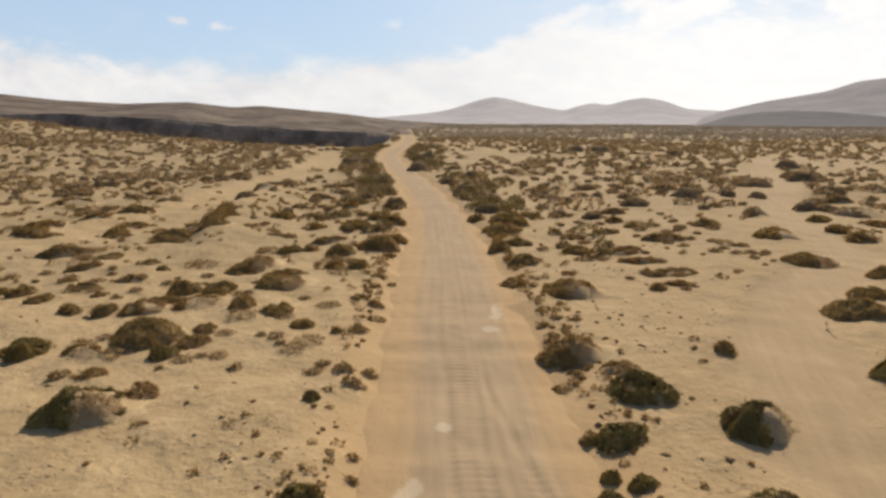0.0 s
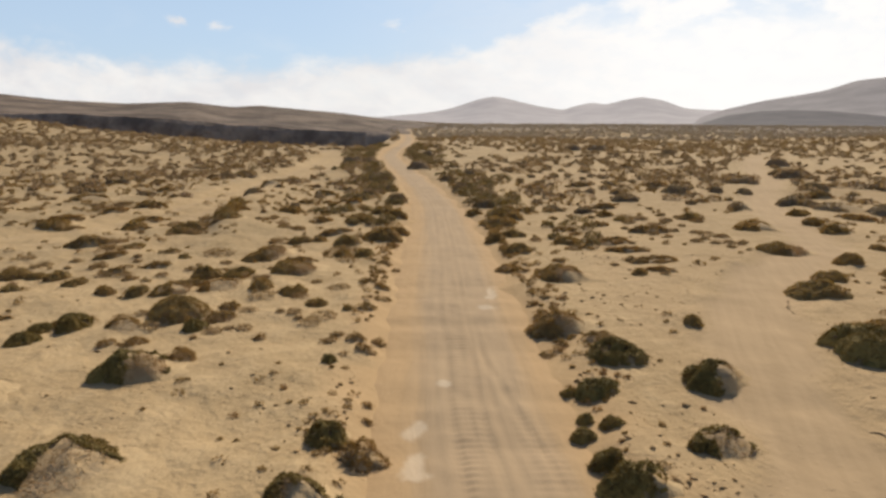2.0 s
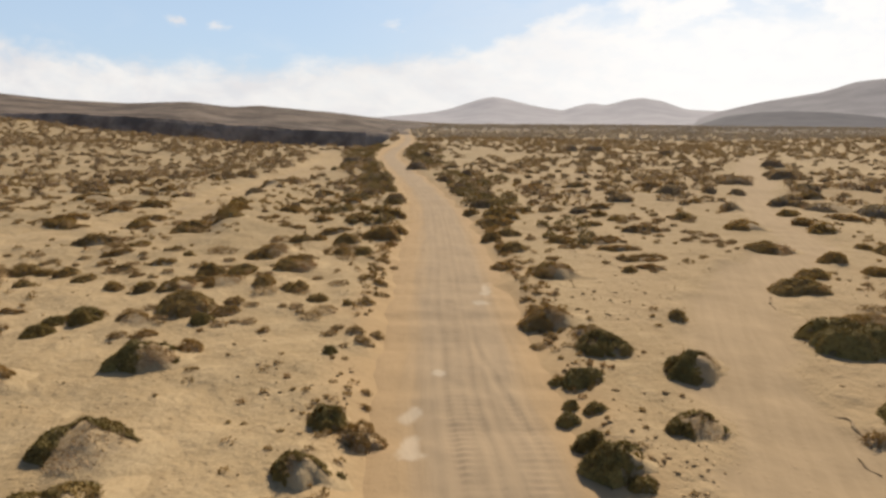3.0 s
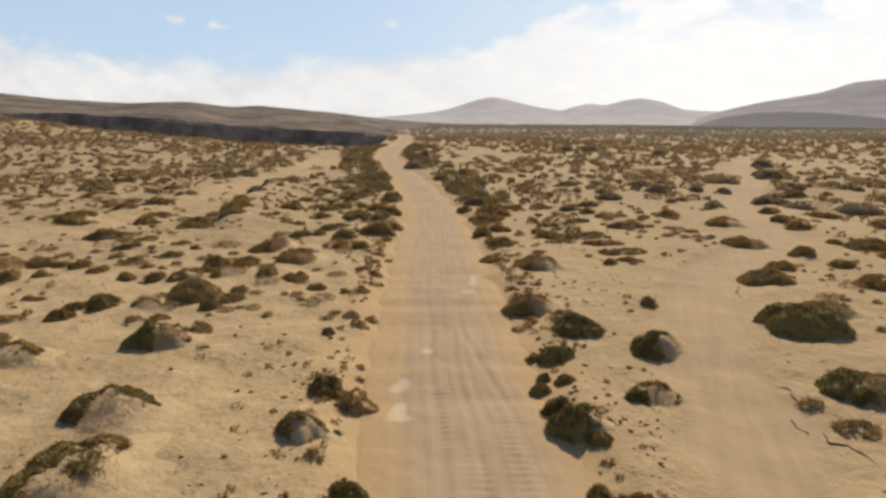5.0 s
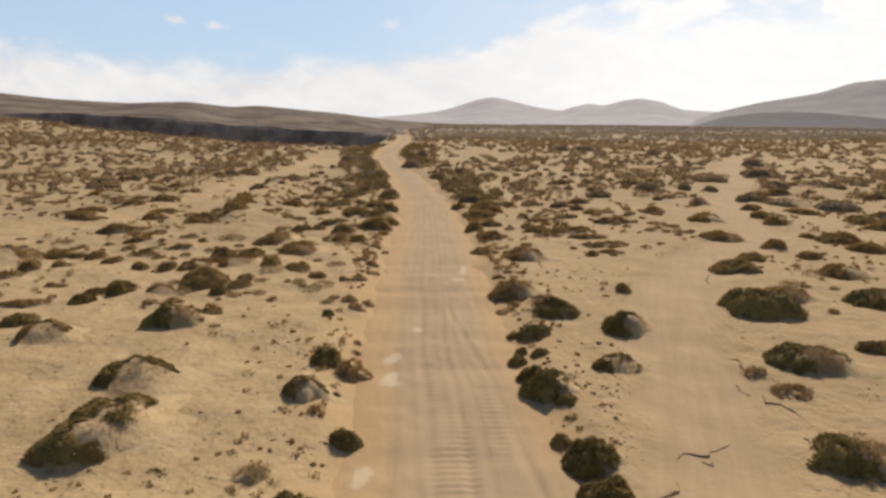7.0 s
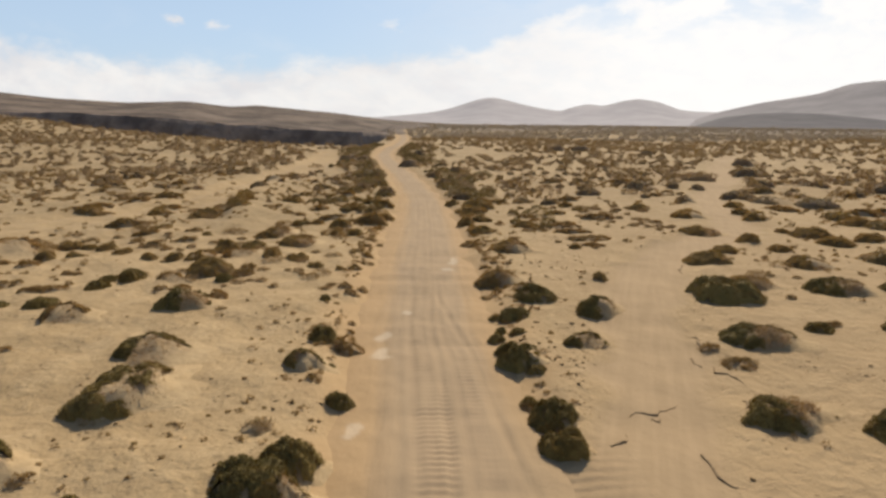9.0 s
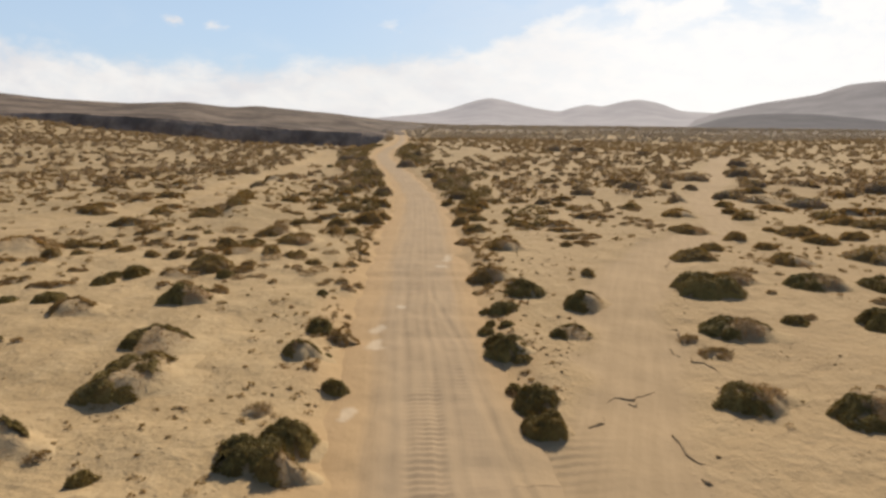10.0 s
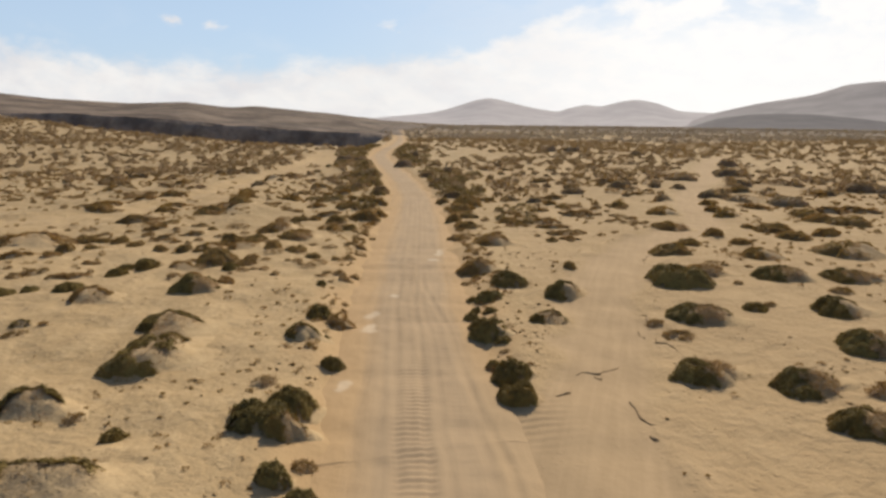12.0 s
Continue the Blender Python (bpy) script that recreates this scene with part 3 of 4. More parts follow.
def leaf_cluster(pts, nrm, size, blades, spread_out=0.9, width=0.38):
    """Small leaf triangles that stand out from the points in all directions about their normals."""
    n = len(pts)
    jit = rng.normal(size=(n, blades, 3))
    up = nrm[:, None] + 0.45 * rng.normal(size=(n, blades, 3))
    flat = jit - up * (jit * up).sum(2, keepdims=True) / ((up * up).sum(2, keepdims=True) + 1e-9)
    d = flat * spread_out + nrm[:, None] * 0.45
    d /= np.linalg.norm(d, axis=2, keepdims=True) + 1e-9
    across = np.cross(d, up)
    across /= np.linalg.norm(across, axis=2, keepdims=True) + 1e-9
    ln = size * rng.uniform(0.6, 1.3, (n, blades, 1))
    root = pts[:, None] + rng.normal(size=(n, blades, 3)) * size * 0.3
    a, b, tip = root - across * ln * width, root + across * ln * width, root + d * ln
    v = np.stack([a, b, tip], 2).reshape(-1, 3)
    return v, np.arange(len(v)).reshape(-1, 3)


def clumps(x, y, cell, seed):
    """Rounded cushions with creases between them, 0 to 1, over scattered cell centres."""
    px, py = x / cell, y / cell
    xi, yi = np.floor(px), np.floor(py)
    best = np.full(np.shape(px), 9.0)
    for ox in (-1, 0, 1):
        for oy in (-1, 0, 1):
            cx, cy = xi + ox, yi + oy
            jx, jy = 0.5 + 0.42 * vnoise(cx * 7.3 + seed, cy * 5.1, 48), 0.5 + 0.42 * vnoise(cx * 6.7 + seed, cy * 8.9, 49)
            best = np.minimum(best, (px - cx - jx) ** 2 + (py - cy - jy) ** 2)
    return 1 - np.minimum(best / 0.7, 1)


def blob_points(u, v, w, d, h, seed, lumpy=True):
    """Points of an uneven dome over the disc (u, v), made of leafy cushions if lumpy, and their normals."""
    ang = np.arctan2(v, u)
    k = 0.96 + 0.26 * vnoise(1.6 * np.cos(ang) + seed, 1.6 * np.sin(ang), 41) + 0.13 * vnoise(4.5 * np.cos(ang) + seed, 4.5 * np.sin(ang), 42)
    x, y = u * k * w / 2, v * k * d / 2

    def rise(a, b):
        rho, xa, ya = np.minimum(np.hypot(a, b), 1), a * k * w / 2, b * k * d / 2
        z = h * (1 - rho**2.8) ** 0.75 * (0.92 + 0.22 * vnoise(xa / (0.24 * w) + seed, ya / (0.26 * d), 43) + 0.10 * vnoise(xa / 0.2 + seed, ya / 0.2, 44))
        if lumpy:
            cell = min(0.42, 0.16 + 0.11 * w)
            z = z + 0.42 * cell * (clumps(xa, ya, cell, seed) - 0.72) * (1 - rho**4)
        return np.maximum(z, 0)

    if not lumpy:
        rho = np.minimum(np.hypot(u, v), 1)
        nrm = np.stack([u / w, v / d, (0.25 + 0.8 * (1 - rho)) / np.maximum(h, 0.1) * 0.5], -1)
        return np.stack([x, y, rise(u, v)], -1), nrm / np.linalg.norm(nrm, axis=-1, keepdims=True)
    e = 0.03
    gx = (rise(u + e, v) - rise(u - e, v)) / (e * k * w)
    gy = (rise(u, v + e) - rise(u, v - e)) / (e * k * d)
    lean = 1.5 * np.minimum(np.hypot(u, v), 1) ** 3
    nrm = np.stack([lean * u / w - gx, lean * v / d - gy, np.full(np.shape(u), 0.75)], -1)
    return np.stack([x, y, rise(u, v)], -1), nrm / np.linalg.norm(nrm, axis=-1, keepdims=True)


def cover(name, mat, px, py, pz, w, d, h, count, leaf, blades, width, words, category):
    """One sheet of many low leafy clumps, each of count leaves' tufts over its own small dome."""
    i = np.repeat(np.arange(len(px)), count)
    r, t, seed = np.sqrt(rng.uniform(0, 1, len(i))), rng.uniform(0, 2 * np.pi, len(i)), rng.uniform(0, 60, len(px))[i]
    p, nrm = blob_points(r * np.cos(t), r * np.sin(t), w[i], d[i], h[i], seed, False)
    v, f = leaf_cluster(p + np.stack([px, py, pz], 1)[i], nrm, leaf[i][:, None, None], blades, 0.9, width)
    return tagged(new(name, mesh_np(name, v, f, mat)), words, category, kind="stuff")


def mask(kind, u, v, seed, big=False):
    """How far the leaves cover the dome, kind by kind; over 0 is covered."""
    n = 0.6 * vnoise(u * 2.6 + seed, v * 2.6, 51) + 0.5 * vnoise(u * 6 + seed, v * 6, 52) + 0.3 * vnoise(u * 13 + seed, v * 13, 53)
    rho = np.hypot(u, v)
    if kind == "dome":
        return 0.58 + 1.1 * n - 0.25 * np.maximum(0, u - v - 0.6)
    if kind == "crescent":
        ring = np.maximum.reduce([-0.40 - u if big else -0.45 - u, v - (0.40 if big else 0.32), np.where(v > -0.1, 1.3 * (rho - 0.82 - 0.2 * np.maximum(u, 0)), -1.0)]) * 2.4 + 0.24 * n
        return np.maximum(ring, 1.2 * (n - (0.95 if big else 0.45)))
    if kind == "half":
        return np.maximum(-0.5 - u if big else -0.12 - u, v - (0.30 if big else 0.35)) * 2.0 + 0.85 * n + (0.0 if big else 0.1)
    if kind == "tongue":
        flank = np.minimum(0.02 - u + 0.35 * v, v + 0.6) * 2.4
        tuft = 0.20 - np.hypot(u - 0.5, v + 0.1)
        foot = -0.66 - v
        return np.maximum.reduce([flank, tuft * 3, foot * 2.2]) + 0.45 * n
    if kind == "ridge":
        return 0.25 + n + 0.5 * v
    if kind == "sparse":
        return n * 1.3 - 0.05
    return n - 0.8


LABELS = {
    "dome": ("olive-green desert shrub", "dense dark olive shrub domed over a sand hummock"),
    "crescent": ("crescent shrub", "olive shrub in a crescent round a bare sand hummock"),
    "half": ("half-dead shrub", "dark olive shrub with grey dead stems on a hummock"),
    "tongue": ("windswept shrub", "steep sand hummock with olive shrub along its flank"),
    "ridge": ("low shrub", "low spreading brown-green shrub along a sand ridge"),
    "sparse": ("sparse scrub", "sparse dry brown scrub in loose sand"),
    "dead": ("dead shrub", "dead grey twiggy shrub on the sand"),
}


def dome_mesh(name, w, d, h, seed, mat, rings, seg, keep=None, lie=None, lumpy=True):
    rr = np.linspace(0, 1, rings + 1)[1:] ** 0.85
    th = np.arange(seg) * 2 * np.pi / seg
    U, V = np.outer(rr, np.cos(th)).ravel(), np.outer(rr, np.sin(th)).ravel()
    U, V = np.r_[0, U], np.r_[0, V]
    p, _ = blob_points(U, V, w, d, h, seed, lumpy)
    if lie:
        p[:, 2] += lie(p)
    f = [np.stack([np.zeros(seg, int), 1 + np.arange(seg), 1 + (np.arange(seg) + 1) % seg], 1)]
    for r in range(rings - 1):
        a, b = 1 + r * seg + np.arange(seg), 1 + r * seg + (np.arange(seg) + 1) % seg
        f += [np.stack([a, a + seg, b + seg], 1), np.stack([a, b + seg, b], 1)]
    f = np.vstack(f)
    if keep is not None:
        c = keep(U[f].mean(1), V[f].mean(1))
        f = f[c > 0]
        if not len(f):
            return None
    return mesh_np(name, p, f, mat, True)


def slope_share(u, v):
    """A hummock behind a crescent of leaves: full height along the crescent, falling gently away from it."""
    return 0.25 + 0.75 * sstep(v - 0.5 * u, -1.1, 0.45)


def mound_mesh(w, d, h, seed, rings, seg, lie, tail, reach, sloped, mat):
    """The sand caught by a shrub: a steep hummock that runs out downwind in a low tail."""
    th = np.arange(seg) * 2 * np.pi / seg
    lee = np.maximum(0, np.cos(th - tail)) ** 1.5
    far = 1.28 + reach * lee + 0.10 * vnoise(2 * np.cos(th) + seed, 2 * np.sin(th), 45)
    q = np.linspace(0, 1, rings + 1)[1:] ** 0.9
    r = np.outer(q, far)
    U, V = np.r_[0, (r * np.cos(th)).ravel()], np.r_[0, (r * np.sin(th)).ravel()]
    R, Q = np.hypot(U, V), np.r_[0, np.repeat(q, seg)]
    L = np.r_[0.5, np.tile(lee, rings)]
    k = np.minimum(R, 1) / np.maximum(R, 1e-6)
    p, _ = blob_points(U * k, V * k, w, d, h, seed, False)
    p[:, :2] /= np.maximum(k, 1e-6)[:, None]
    if sloped:
        p[:, 2] *= slope_share(U, V)
    apron = h * (0.16 + 0.42 * L) * (1 - sstep(Q, 0.15, 1.0)) * (0.9 + 0.3 * vnoise(p[:, 0] / 0.5 + seed, p[:, 1] / 0.4, 46))
    p[:, 2] = np.maximum(p[:, 2], apron) - 0.05 * sstep(Q, 0.8, 1.0)
    p[:, 2] += lie(p)
    a = np.arange(seg)
    b = (a + 1) % seg
    f = [np.stack([a * 0, 1 + a, 1 + b], 1)]
    for i in range(rings - 1):
        o = 1 + i * seg
        f += [np.stack([o + a, o + a + seg, o + b + seg], 1), np.stack([o + a, o + b + seg, o + b], 1)]
    me = mesh_np("sand_mound", p, np.vstack(f), mat, True)
    add_attr(me, "crown", 1 - sstep(R + 0.25 * vnoise(p[:, 0] / 0.3 + seed, p[:, 1] / 0.3, 47), 0.62, 1.05))
    return me


def shrub(kind, x, y, w, d, h, turn=None):
    """One shrub on its sand hummock: sand mound, foliage and, where they show, dead stems."""
    seed = float(rng.uniform(0, 60))
    kind = "half" if kind == "crescent" and x > 6 else kind
    near = y < 32
    if turn is None:      # the wind has drawn out the hummocks west of the road
        turn = rng.uniform(15, 50) if x < -4.5 and kind != "crescent" else rng.uniform(-22, 22)
    root = new("shrub")
    root.matrix_world = pose(x, y, height_at(x, y) - 0.02, 0, 0, turn)
    ct, st, z0 = math.cos(radians(turn)), math.sin(radians(turn)), height_at(x, y)

    def lie(q):
        """How far the ground stands over or under the shrub's foot."""
        return land(x + q[:, 0] * ct - q[:, 1] * st, y + q[:, 0] * st + q[:, 1] * ct) - z0

    word, label = LABELS[kind]
    size = "large " if w > 2.2 and y < 32 else "small " if w < 0.8 else ""
    tagged(root, size + label, "shrub", "shrubs on the sand plain")
    body_h = {"dome": 0.62, "crescent": 0.90, "half": 0.90, "tongue": 0.95, "ridge": 0.7, "sparse": 0.45, "dead": 0.5}[kind] * h
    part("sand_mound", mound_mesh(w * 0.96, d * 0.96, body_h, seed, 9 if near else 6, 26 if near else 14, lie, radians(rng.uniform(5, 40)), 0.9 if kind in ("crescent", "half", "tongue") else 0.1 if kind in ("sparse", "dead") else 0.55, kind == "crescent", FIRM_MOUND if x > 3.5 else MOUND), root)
    test = lambda u, v: mask(kind, u, v, seed, x < 0 and (w > 1.2 if kind == "crescent" else w > 1.7 and y < 7))
    # leaf colour pales in steps with distance; FAR_LEAF holds some haze
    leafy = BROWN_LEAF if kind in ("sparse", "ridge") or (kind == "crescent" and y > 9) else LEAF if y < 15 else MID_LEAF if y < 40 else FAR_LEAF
    count = int(np.clip((1000 if y < 15 else 560 if near else 200) * w * d ** 0.8, 60, 3600 if y < 15 else 2000 if near else 420))
    size_l = (0.052 if y < 15 else 0.075) if near else 0.14
    r, t = np.sqrt(rng.uniform(0, 1, count)), rng.uniform(0, 2 * np.pi, count)
    u, v = r * np.cos(t), r * np.sin(t)
    m = test(u, v)
    p, nrm = blob_points(u, v, w, d, h, seed, near)
    p[:, 2] += lie(p)
    some = m > rng.uniform(-0.15, 0.12, count)
    verts, faces = leaf_cluster(p[some] - (0, 0, 0.01), nrm[some], size_l, 4, 0.95, 0.26 if near else 0.4)
    if kind not in ("sparse", "dead"):
        core = dome_mesh("core", w, d, h * 0.97, seed, leafy, 14 if y < 15 else 9 if near else 5, 44 if y < 15 else 26 if near else 14, keep=lambda a, b: test(a, b) - 0.02, lie=lie, lumpy=near)
        if core:
            cv = np.empty(len(core.vertices) * 3, np.float32)
            core.vertices.foreach_get("co", cv)
            cf = np.empty(len(core.loops), np.int32)
            core.loops.foreach_get("vertex_index", cf)
            faces = np.vstack([faces, cf.reshape(-1, 3) + len(verts)])
            verts = np.vstack([verts, cv.reshape(-1, 3)])
            bpy.data.meshes.remove(core)
    if len(faces):
        part("foliage", mesh_np("foliage", verts, faces, leafy), root, word + " leaves")["kind"] = "stuff"
    if near and kind in ("crescent", "half", "tongue", "dead", "sparse"):
        n = int(np.clip(700 * w * d, 60, 2600) * (1.6 if kind == "dead" else (0.22 if w > 1.7 else 0.3) if kind in ("crescent", "tongue") else 0.25 if w > 1.7 and x < 0 and y < 7 else 0.9))
        r, t = np.sqrt(rng.uniform(0, 0.95, n)), rng.uniform(0, 2 * np.pi, n)
        u, v = r * np.cos(t), r * np.sin(t)
        some = (test(u, v) < 0.05) & (vnoise(u * 2 + seed, v * 2, 61) > -0.35)
        p, nrm = blob_points(u[some], v[some], w * 0.95, d * 0.95, body_h * 0.95 + 0.02, seed, False)
        if kind == "crescent":
            p[:, 2] *= slope_share(u[some], v[some])
        p[:, 2] += lie(p)
        if len(p):
            verts, faces = leaf_cluster(p, nrm * 0.5 + (-0.5, -0.4, 0.1), 0.13, 2, 0.6, 0.07)
            part("dead_brush", mesh_np("dead_brush", verts, faces, STEM), root, "bleached grey dead stems")["kind"] = "stuff"
    return root


# near, road east side, crescent
for row in [
    (6.23, 11.44, 1.88, 1.27, 0.53), (5.35, 8.49, 1.52, 1.03, 0.29),
]:
    shrub("crescent", *row)
# near, road east side, dome
for row in [
    (4.24, 12.97, 1.56, 1.22, 0.54), (3.2, 10.95, 1.23, 0.91, 0.31), (3.08, 6.87, 1.26, 0.94, 0.7),
    (3.2, 9.28, 0.57, 0.43, 0.2), (2.53, 8.88, 0.6, 0.45, 0.25), (3.25, 4.63, 0.48, 0.36, 0.2),
    (3.58, 6.31, 0.55, 0.4, 0.18), (2.72, 9.62, 0.42, 0.34, 0.2), (2.86, 7.78, 0.85, 0.7, 0.42), (2.5, 10.9, 0.4, 0.3, 0.18),
    (3.68, 3.76, 1.22, 0.9, 0.57), (11.52, 13.59, 2.86, 2.22, 0.72),
    (3.89, 2.48, 1.15, 0.85, 0.47), (13.26, 10.13, 1.07, 0.79, 0.26), (-0.59, -2.05, 0.76, 0.59, 0.35),
]:
    shrub("dome", *row)
# near, road east side, half
for row in [
    (10.76, 9, 2.36, 1.71, 0.49), (9.17, 4.04, 2.12, 1.54, 0.44), (11.63, 3.54, 1.92, 1.4, 0.45),
    (11.88, 1.4, 1.95, 1.42, 0.42), (15.18, 6.43, 2.46, 1.78, 0.54), (16.29, 10.15, 2.19, 1.59, 0.5),
]:
    shrub("half", *row)
# near, road east side, sparse
for row in [
    (2.26, 13.49, 0.49, 0.33, 0.18), (2.6, 11.12, 0.36, 0.25, 0.1), 
    (3.63, 5.6, 0.3, 0.2, 0.11),
    (9.45, 7.1, 1.17, 0.79, 0.17), (8.94, 8.14, 0.6, 0.4, 0.22), (3.18, 4.45, 0.34, 0.23, 0.13),
    (13.5, 3.1, 0.95, 0.65, 0.35), (14.1, 13.59, 0.41, 0.28, 0.15), (14.02, 10.6, 0.6, 0.4, 0.14),
    (17.84, 12.52, 1.01, 0.68, 0.21), (-0.83, -0.94, 0.52, 0.35, 0.18),
]:
    shrub("sparse", *row)
# near, road west side, crescent
for row in [
    (-12.05, 9.3, 1.75, 1.5, 0.42, -8), (-7.6, 6.75, 2.0, 2.0, 0.44, -12),
    (-8.06, 0.88, 2.04, 1.38, 0.52), (-5.65, -2.25, 2.7, 2.0, 0.5, -6), (-12.64, 6.33, 0.72, 0.49, 0.16),
]:
    shrub("crescent", *row)
# near, road west side, dead
for row in [
    (-2.99, 2.68, 0.72, 0.56, 0.22),
]:
    shrub("dead", *row)
# near, road west side, dome
for row in [
    (-7.91, 10.96, 0.31, 0.23, 0.14), (-12.57, 13.91, 0.83, 0.64, 0.39), (-3.85, 12.17, 0.49, 0.38, 0.22),
    (-2.83, 8.16, 0.97, 0.75, 0.45), (-2.18, 6.26, 0.22, 0.17, 0.1), (-1.43, 4.23, 0.72, 0.56, 0.33),
    (-5.44, -0.2, 0.61, 0.47, 0.25), (-2.35, 0.6, 1.53, 1.18, 0.49), (-1.82, 1.26, 1.35, 1.04, 0.54),
    (-1.26, -1.54, 0.77, 0.6, 0.36), (-13.33, 12.88, 1, 0.78, 0.25), (-13.38, 13.72, 0.76, 0.59, 0.19),
    (-13.85, 10.42, 1.2, 0.93, 0.3), (-15.52, 10.41, 0.73, 0.57, 0.21), (-16.38, 9.89, 1.04, 0.81, 0.3),
]:
    shrub("dome", *row)
# near, road west side, half
for row in [
    (-8.75, 10.95, 2.1, 1.55, 0.58), (-2.93, 6.15, 1.27, 0.92, 0.38),
    (-1.6, 0.22, 1.0, 0.8, 0.5),
]:
    shrub("half", *row)
# near, road west side, a long steep hummock
shrub("tongue", -6.75, 4.05, 2.15, 2.85, 0.66, -12)
# near, road west side, ridge
for row in [
    (-15.36, 12.4, 1.85, 0.8, 0.22),
]:
    shrub("ridge", *row)
# near, road west side, sparse
for row in [
    (-8.03, 12, 1.08, 0.73, 0.32), (-10.71, 12.79, 0.56, 0.38, 0.21), (-9.91, 13.01, 0.89, 0.6, 0.14),
    (-3.47, 13.68, 0.61, 0.41, 0.21), (-3.01, 13.05, 0.55, 0.37, 0.2), (-2.77, 13.9, 0.49, 0.33, 0.18),
    (-6.48, 13.77, 0.43, 0.29, 0.15), (-2.05, 7.7, 1.05, 0.95, 0.5), (-2.36, 9.91, 0.32, 0.22, 0.12), (-2.23, 9.21, 0.26, 0.18, 0.1),
    (-2.4, 5.15, 0.42, 0.28, 0.15), (-6.75, 0.38, 0.47, 0.32, 0.16), (-18.65, 13.19, 0.39, 0.26, 0.14),
    (-17.57, 12.16, 0.65, 0.44, 0.24), (-17.39, 12.86, 0.8, 0.54, 0.2), (-16.9, 13.09, 0.52, 0.35, 0.19),
    (-14.84, 13.3, 0.36, 0.24, 0.14), (-12.42, 5.68, 0.7, 0.48, 0.1), (-11.95, 6.42, 0.39, 0.26, 0.14),
]:
    shrub("sparse", *row)
# middle, road east side, crescent
for row in [
    (13.18, 15.35, 2.06, 1.39, 0.35), (17.52, 19.09, 2.43, 1.65, 0.45), (19.38, 14.6, 2.39, 1.62, 0.41),
]:
    shrub("crescent", *row)
# middle, road east side, dome
for row in [
    (7.13, 15.53, 0.63, 0.49, 0.26), (12.99, 19.33, 2.06, 1.59, 0.44), (14.64, 21.37, 1.49, 1.15, 0.4),
    (17.14, 24.51, 1.5, 1.15, 0.41), (4.99, 28.81, 1.6, 1.24, 0.33), (7.13, 22.1, 0.7, 0.54, 0.21),
    (2.18, 26.11, 1.33, 1.03, 0.4), (2.14, 30.51, 1.48, 1.14, 0.35), (1.11, 29.26, 1.15, 0.9, 0.44),
    (18.02, 22.65, 1.38, 1.07, 0.3), (20.88, 28.32, 0.86, 0.68, 0.3), (22, 27.29, 2.38, 1.84, 0.49),
    (22.2, 24.91, 2.03, 1.57, 0.42), (24.7, 25.87, 1.85, 1.44, 0.38), (28.04, 29.4, 2.76, 2.14, 0.57),
    (27.2, 31.29, 2.4, 1.86, 0.57),
]:
    shrub("dome", *row)
# middle, road east side, half
for row in [
    (2.76, 15.25, 1.83, 1.32, 0.48), (3.72, 21.47, 2.61, 1.9, 0.45), (15.42, 27.01, 2.46, 1.78, 0.41),
    (16.46, 14.82, 2.39, 1.74, 0.54), (22.89, 20.43, 3.75, 2.72, 0.64),
]:
    shrub("half", *row)
# middle, road east side, ridge
for row in [
    (7.26, 28.87, 2.72, 1.18, 0.27), (5.48, 27.17, 1.66, 0.73, 0.16), (7.61, 26.93, 1.8, 0.78, 0.26),
    (8.43, 24.74, 2.33, 1.02, 0.24), (8.22, 22.72, 1.36, 0.59, 0.17),
]:
    shrub("ridge", *row)
# middle, road east side, sparse
for row in [
    (3.89, 14.3, 1.06, 0.72, 0.23), (5.73, 31.2, 0.73, 0.5, 0.12), (3.92, 24.18, 0.69, 0.47, 0.13),
    (1.43, 22.86, 1.08, 0.73, 0.32), (13.89, 30.71, 0.86, 0.59, 0.16),
]:
    shrub("sparse", *row)
# middle, road west side, crescent
for row in [
    (-10.97, 14.11, 1.3, 0.88, 0.22), (-9.88, 18.7, 1.66, 1.12, 0.24), (-22.12, 19.41, 4.35, 2.95, 0.66),
]:
    shrub("crescent", *row)
# middle, road west side, dome
for row in [
    (-8.73, 14.32, 0.86, 0.67, 0.25), (-11.11, 20.19, 1.25, 0.96, 0.38), (-9.74, 20.51, 1.48, 1.14, 0.31),
    (-8.13, 18.57, 0.92, 0.72, 0.35), (-6.78, 18.17, 1.03, 0.8, 0.25), (-5.58, 17.09, 0.7, 0.54, 0.23),
    (-4.34, 16.56, 0.35, 0.27, 0.16), (-9.3, 27.25, 1.22, 0.94, 0.35), (-8.4, 27.78, 0.86, 0.67, 0.26),
    (-6.86, 27.28, 1.5, 1.16, 0.51), (-6.36, 24.61, 0.87, 0.68, 0.32), (-5.39, 24.81, 1.09, 0.84, 0.35),
    (-5.09, 29.22, 2.18, 1.68, 0.52), (-4.4, 31.25, 0.93, 0.72, 0.35), (-26.32, 31.75, 1.93, 1.49, 0.4),
    (-18.76, 25.59, 0.61, 0.48, 0.16), (-18.05, 25.48, 0.52, 0.4, 0.15), (-17.43, 25.61, 1.05, 0.81, 0.23),
]:
    shrub("dome", *row)
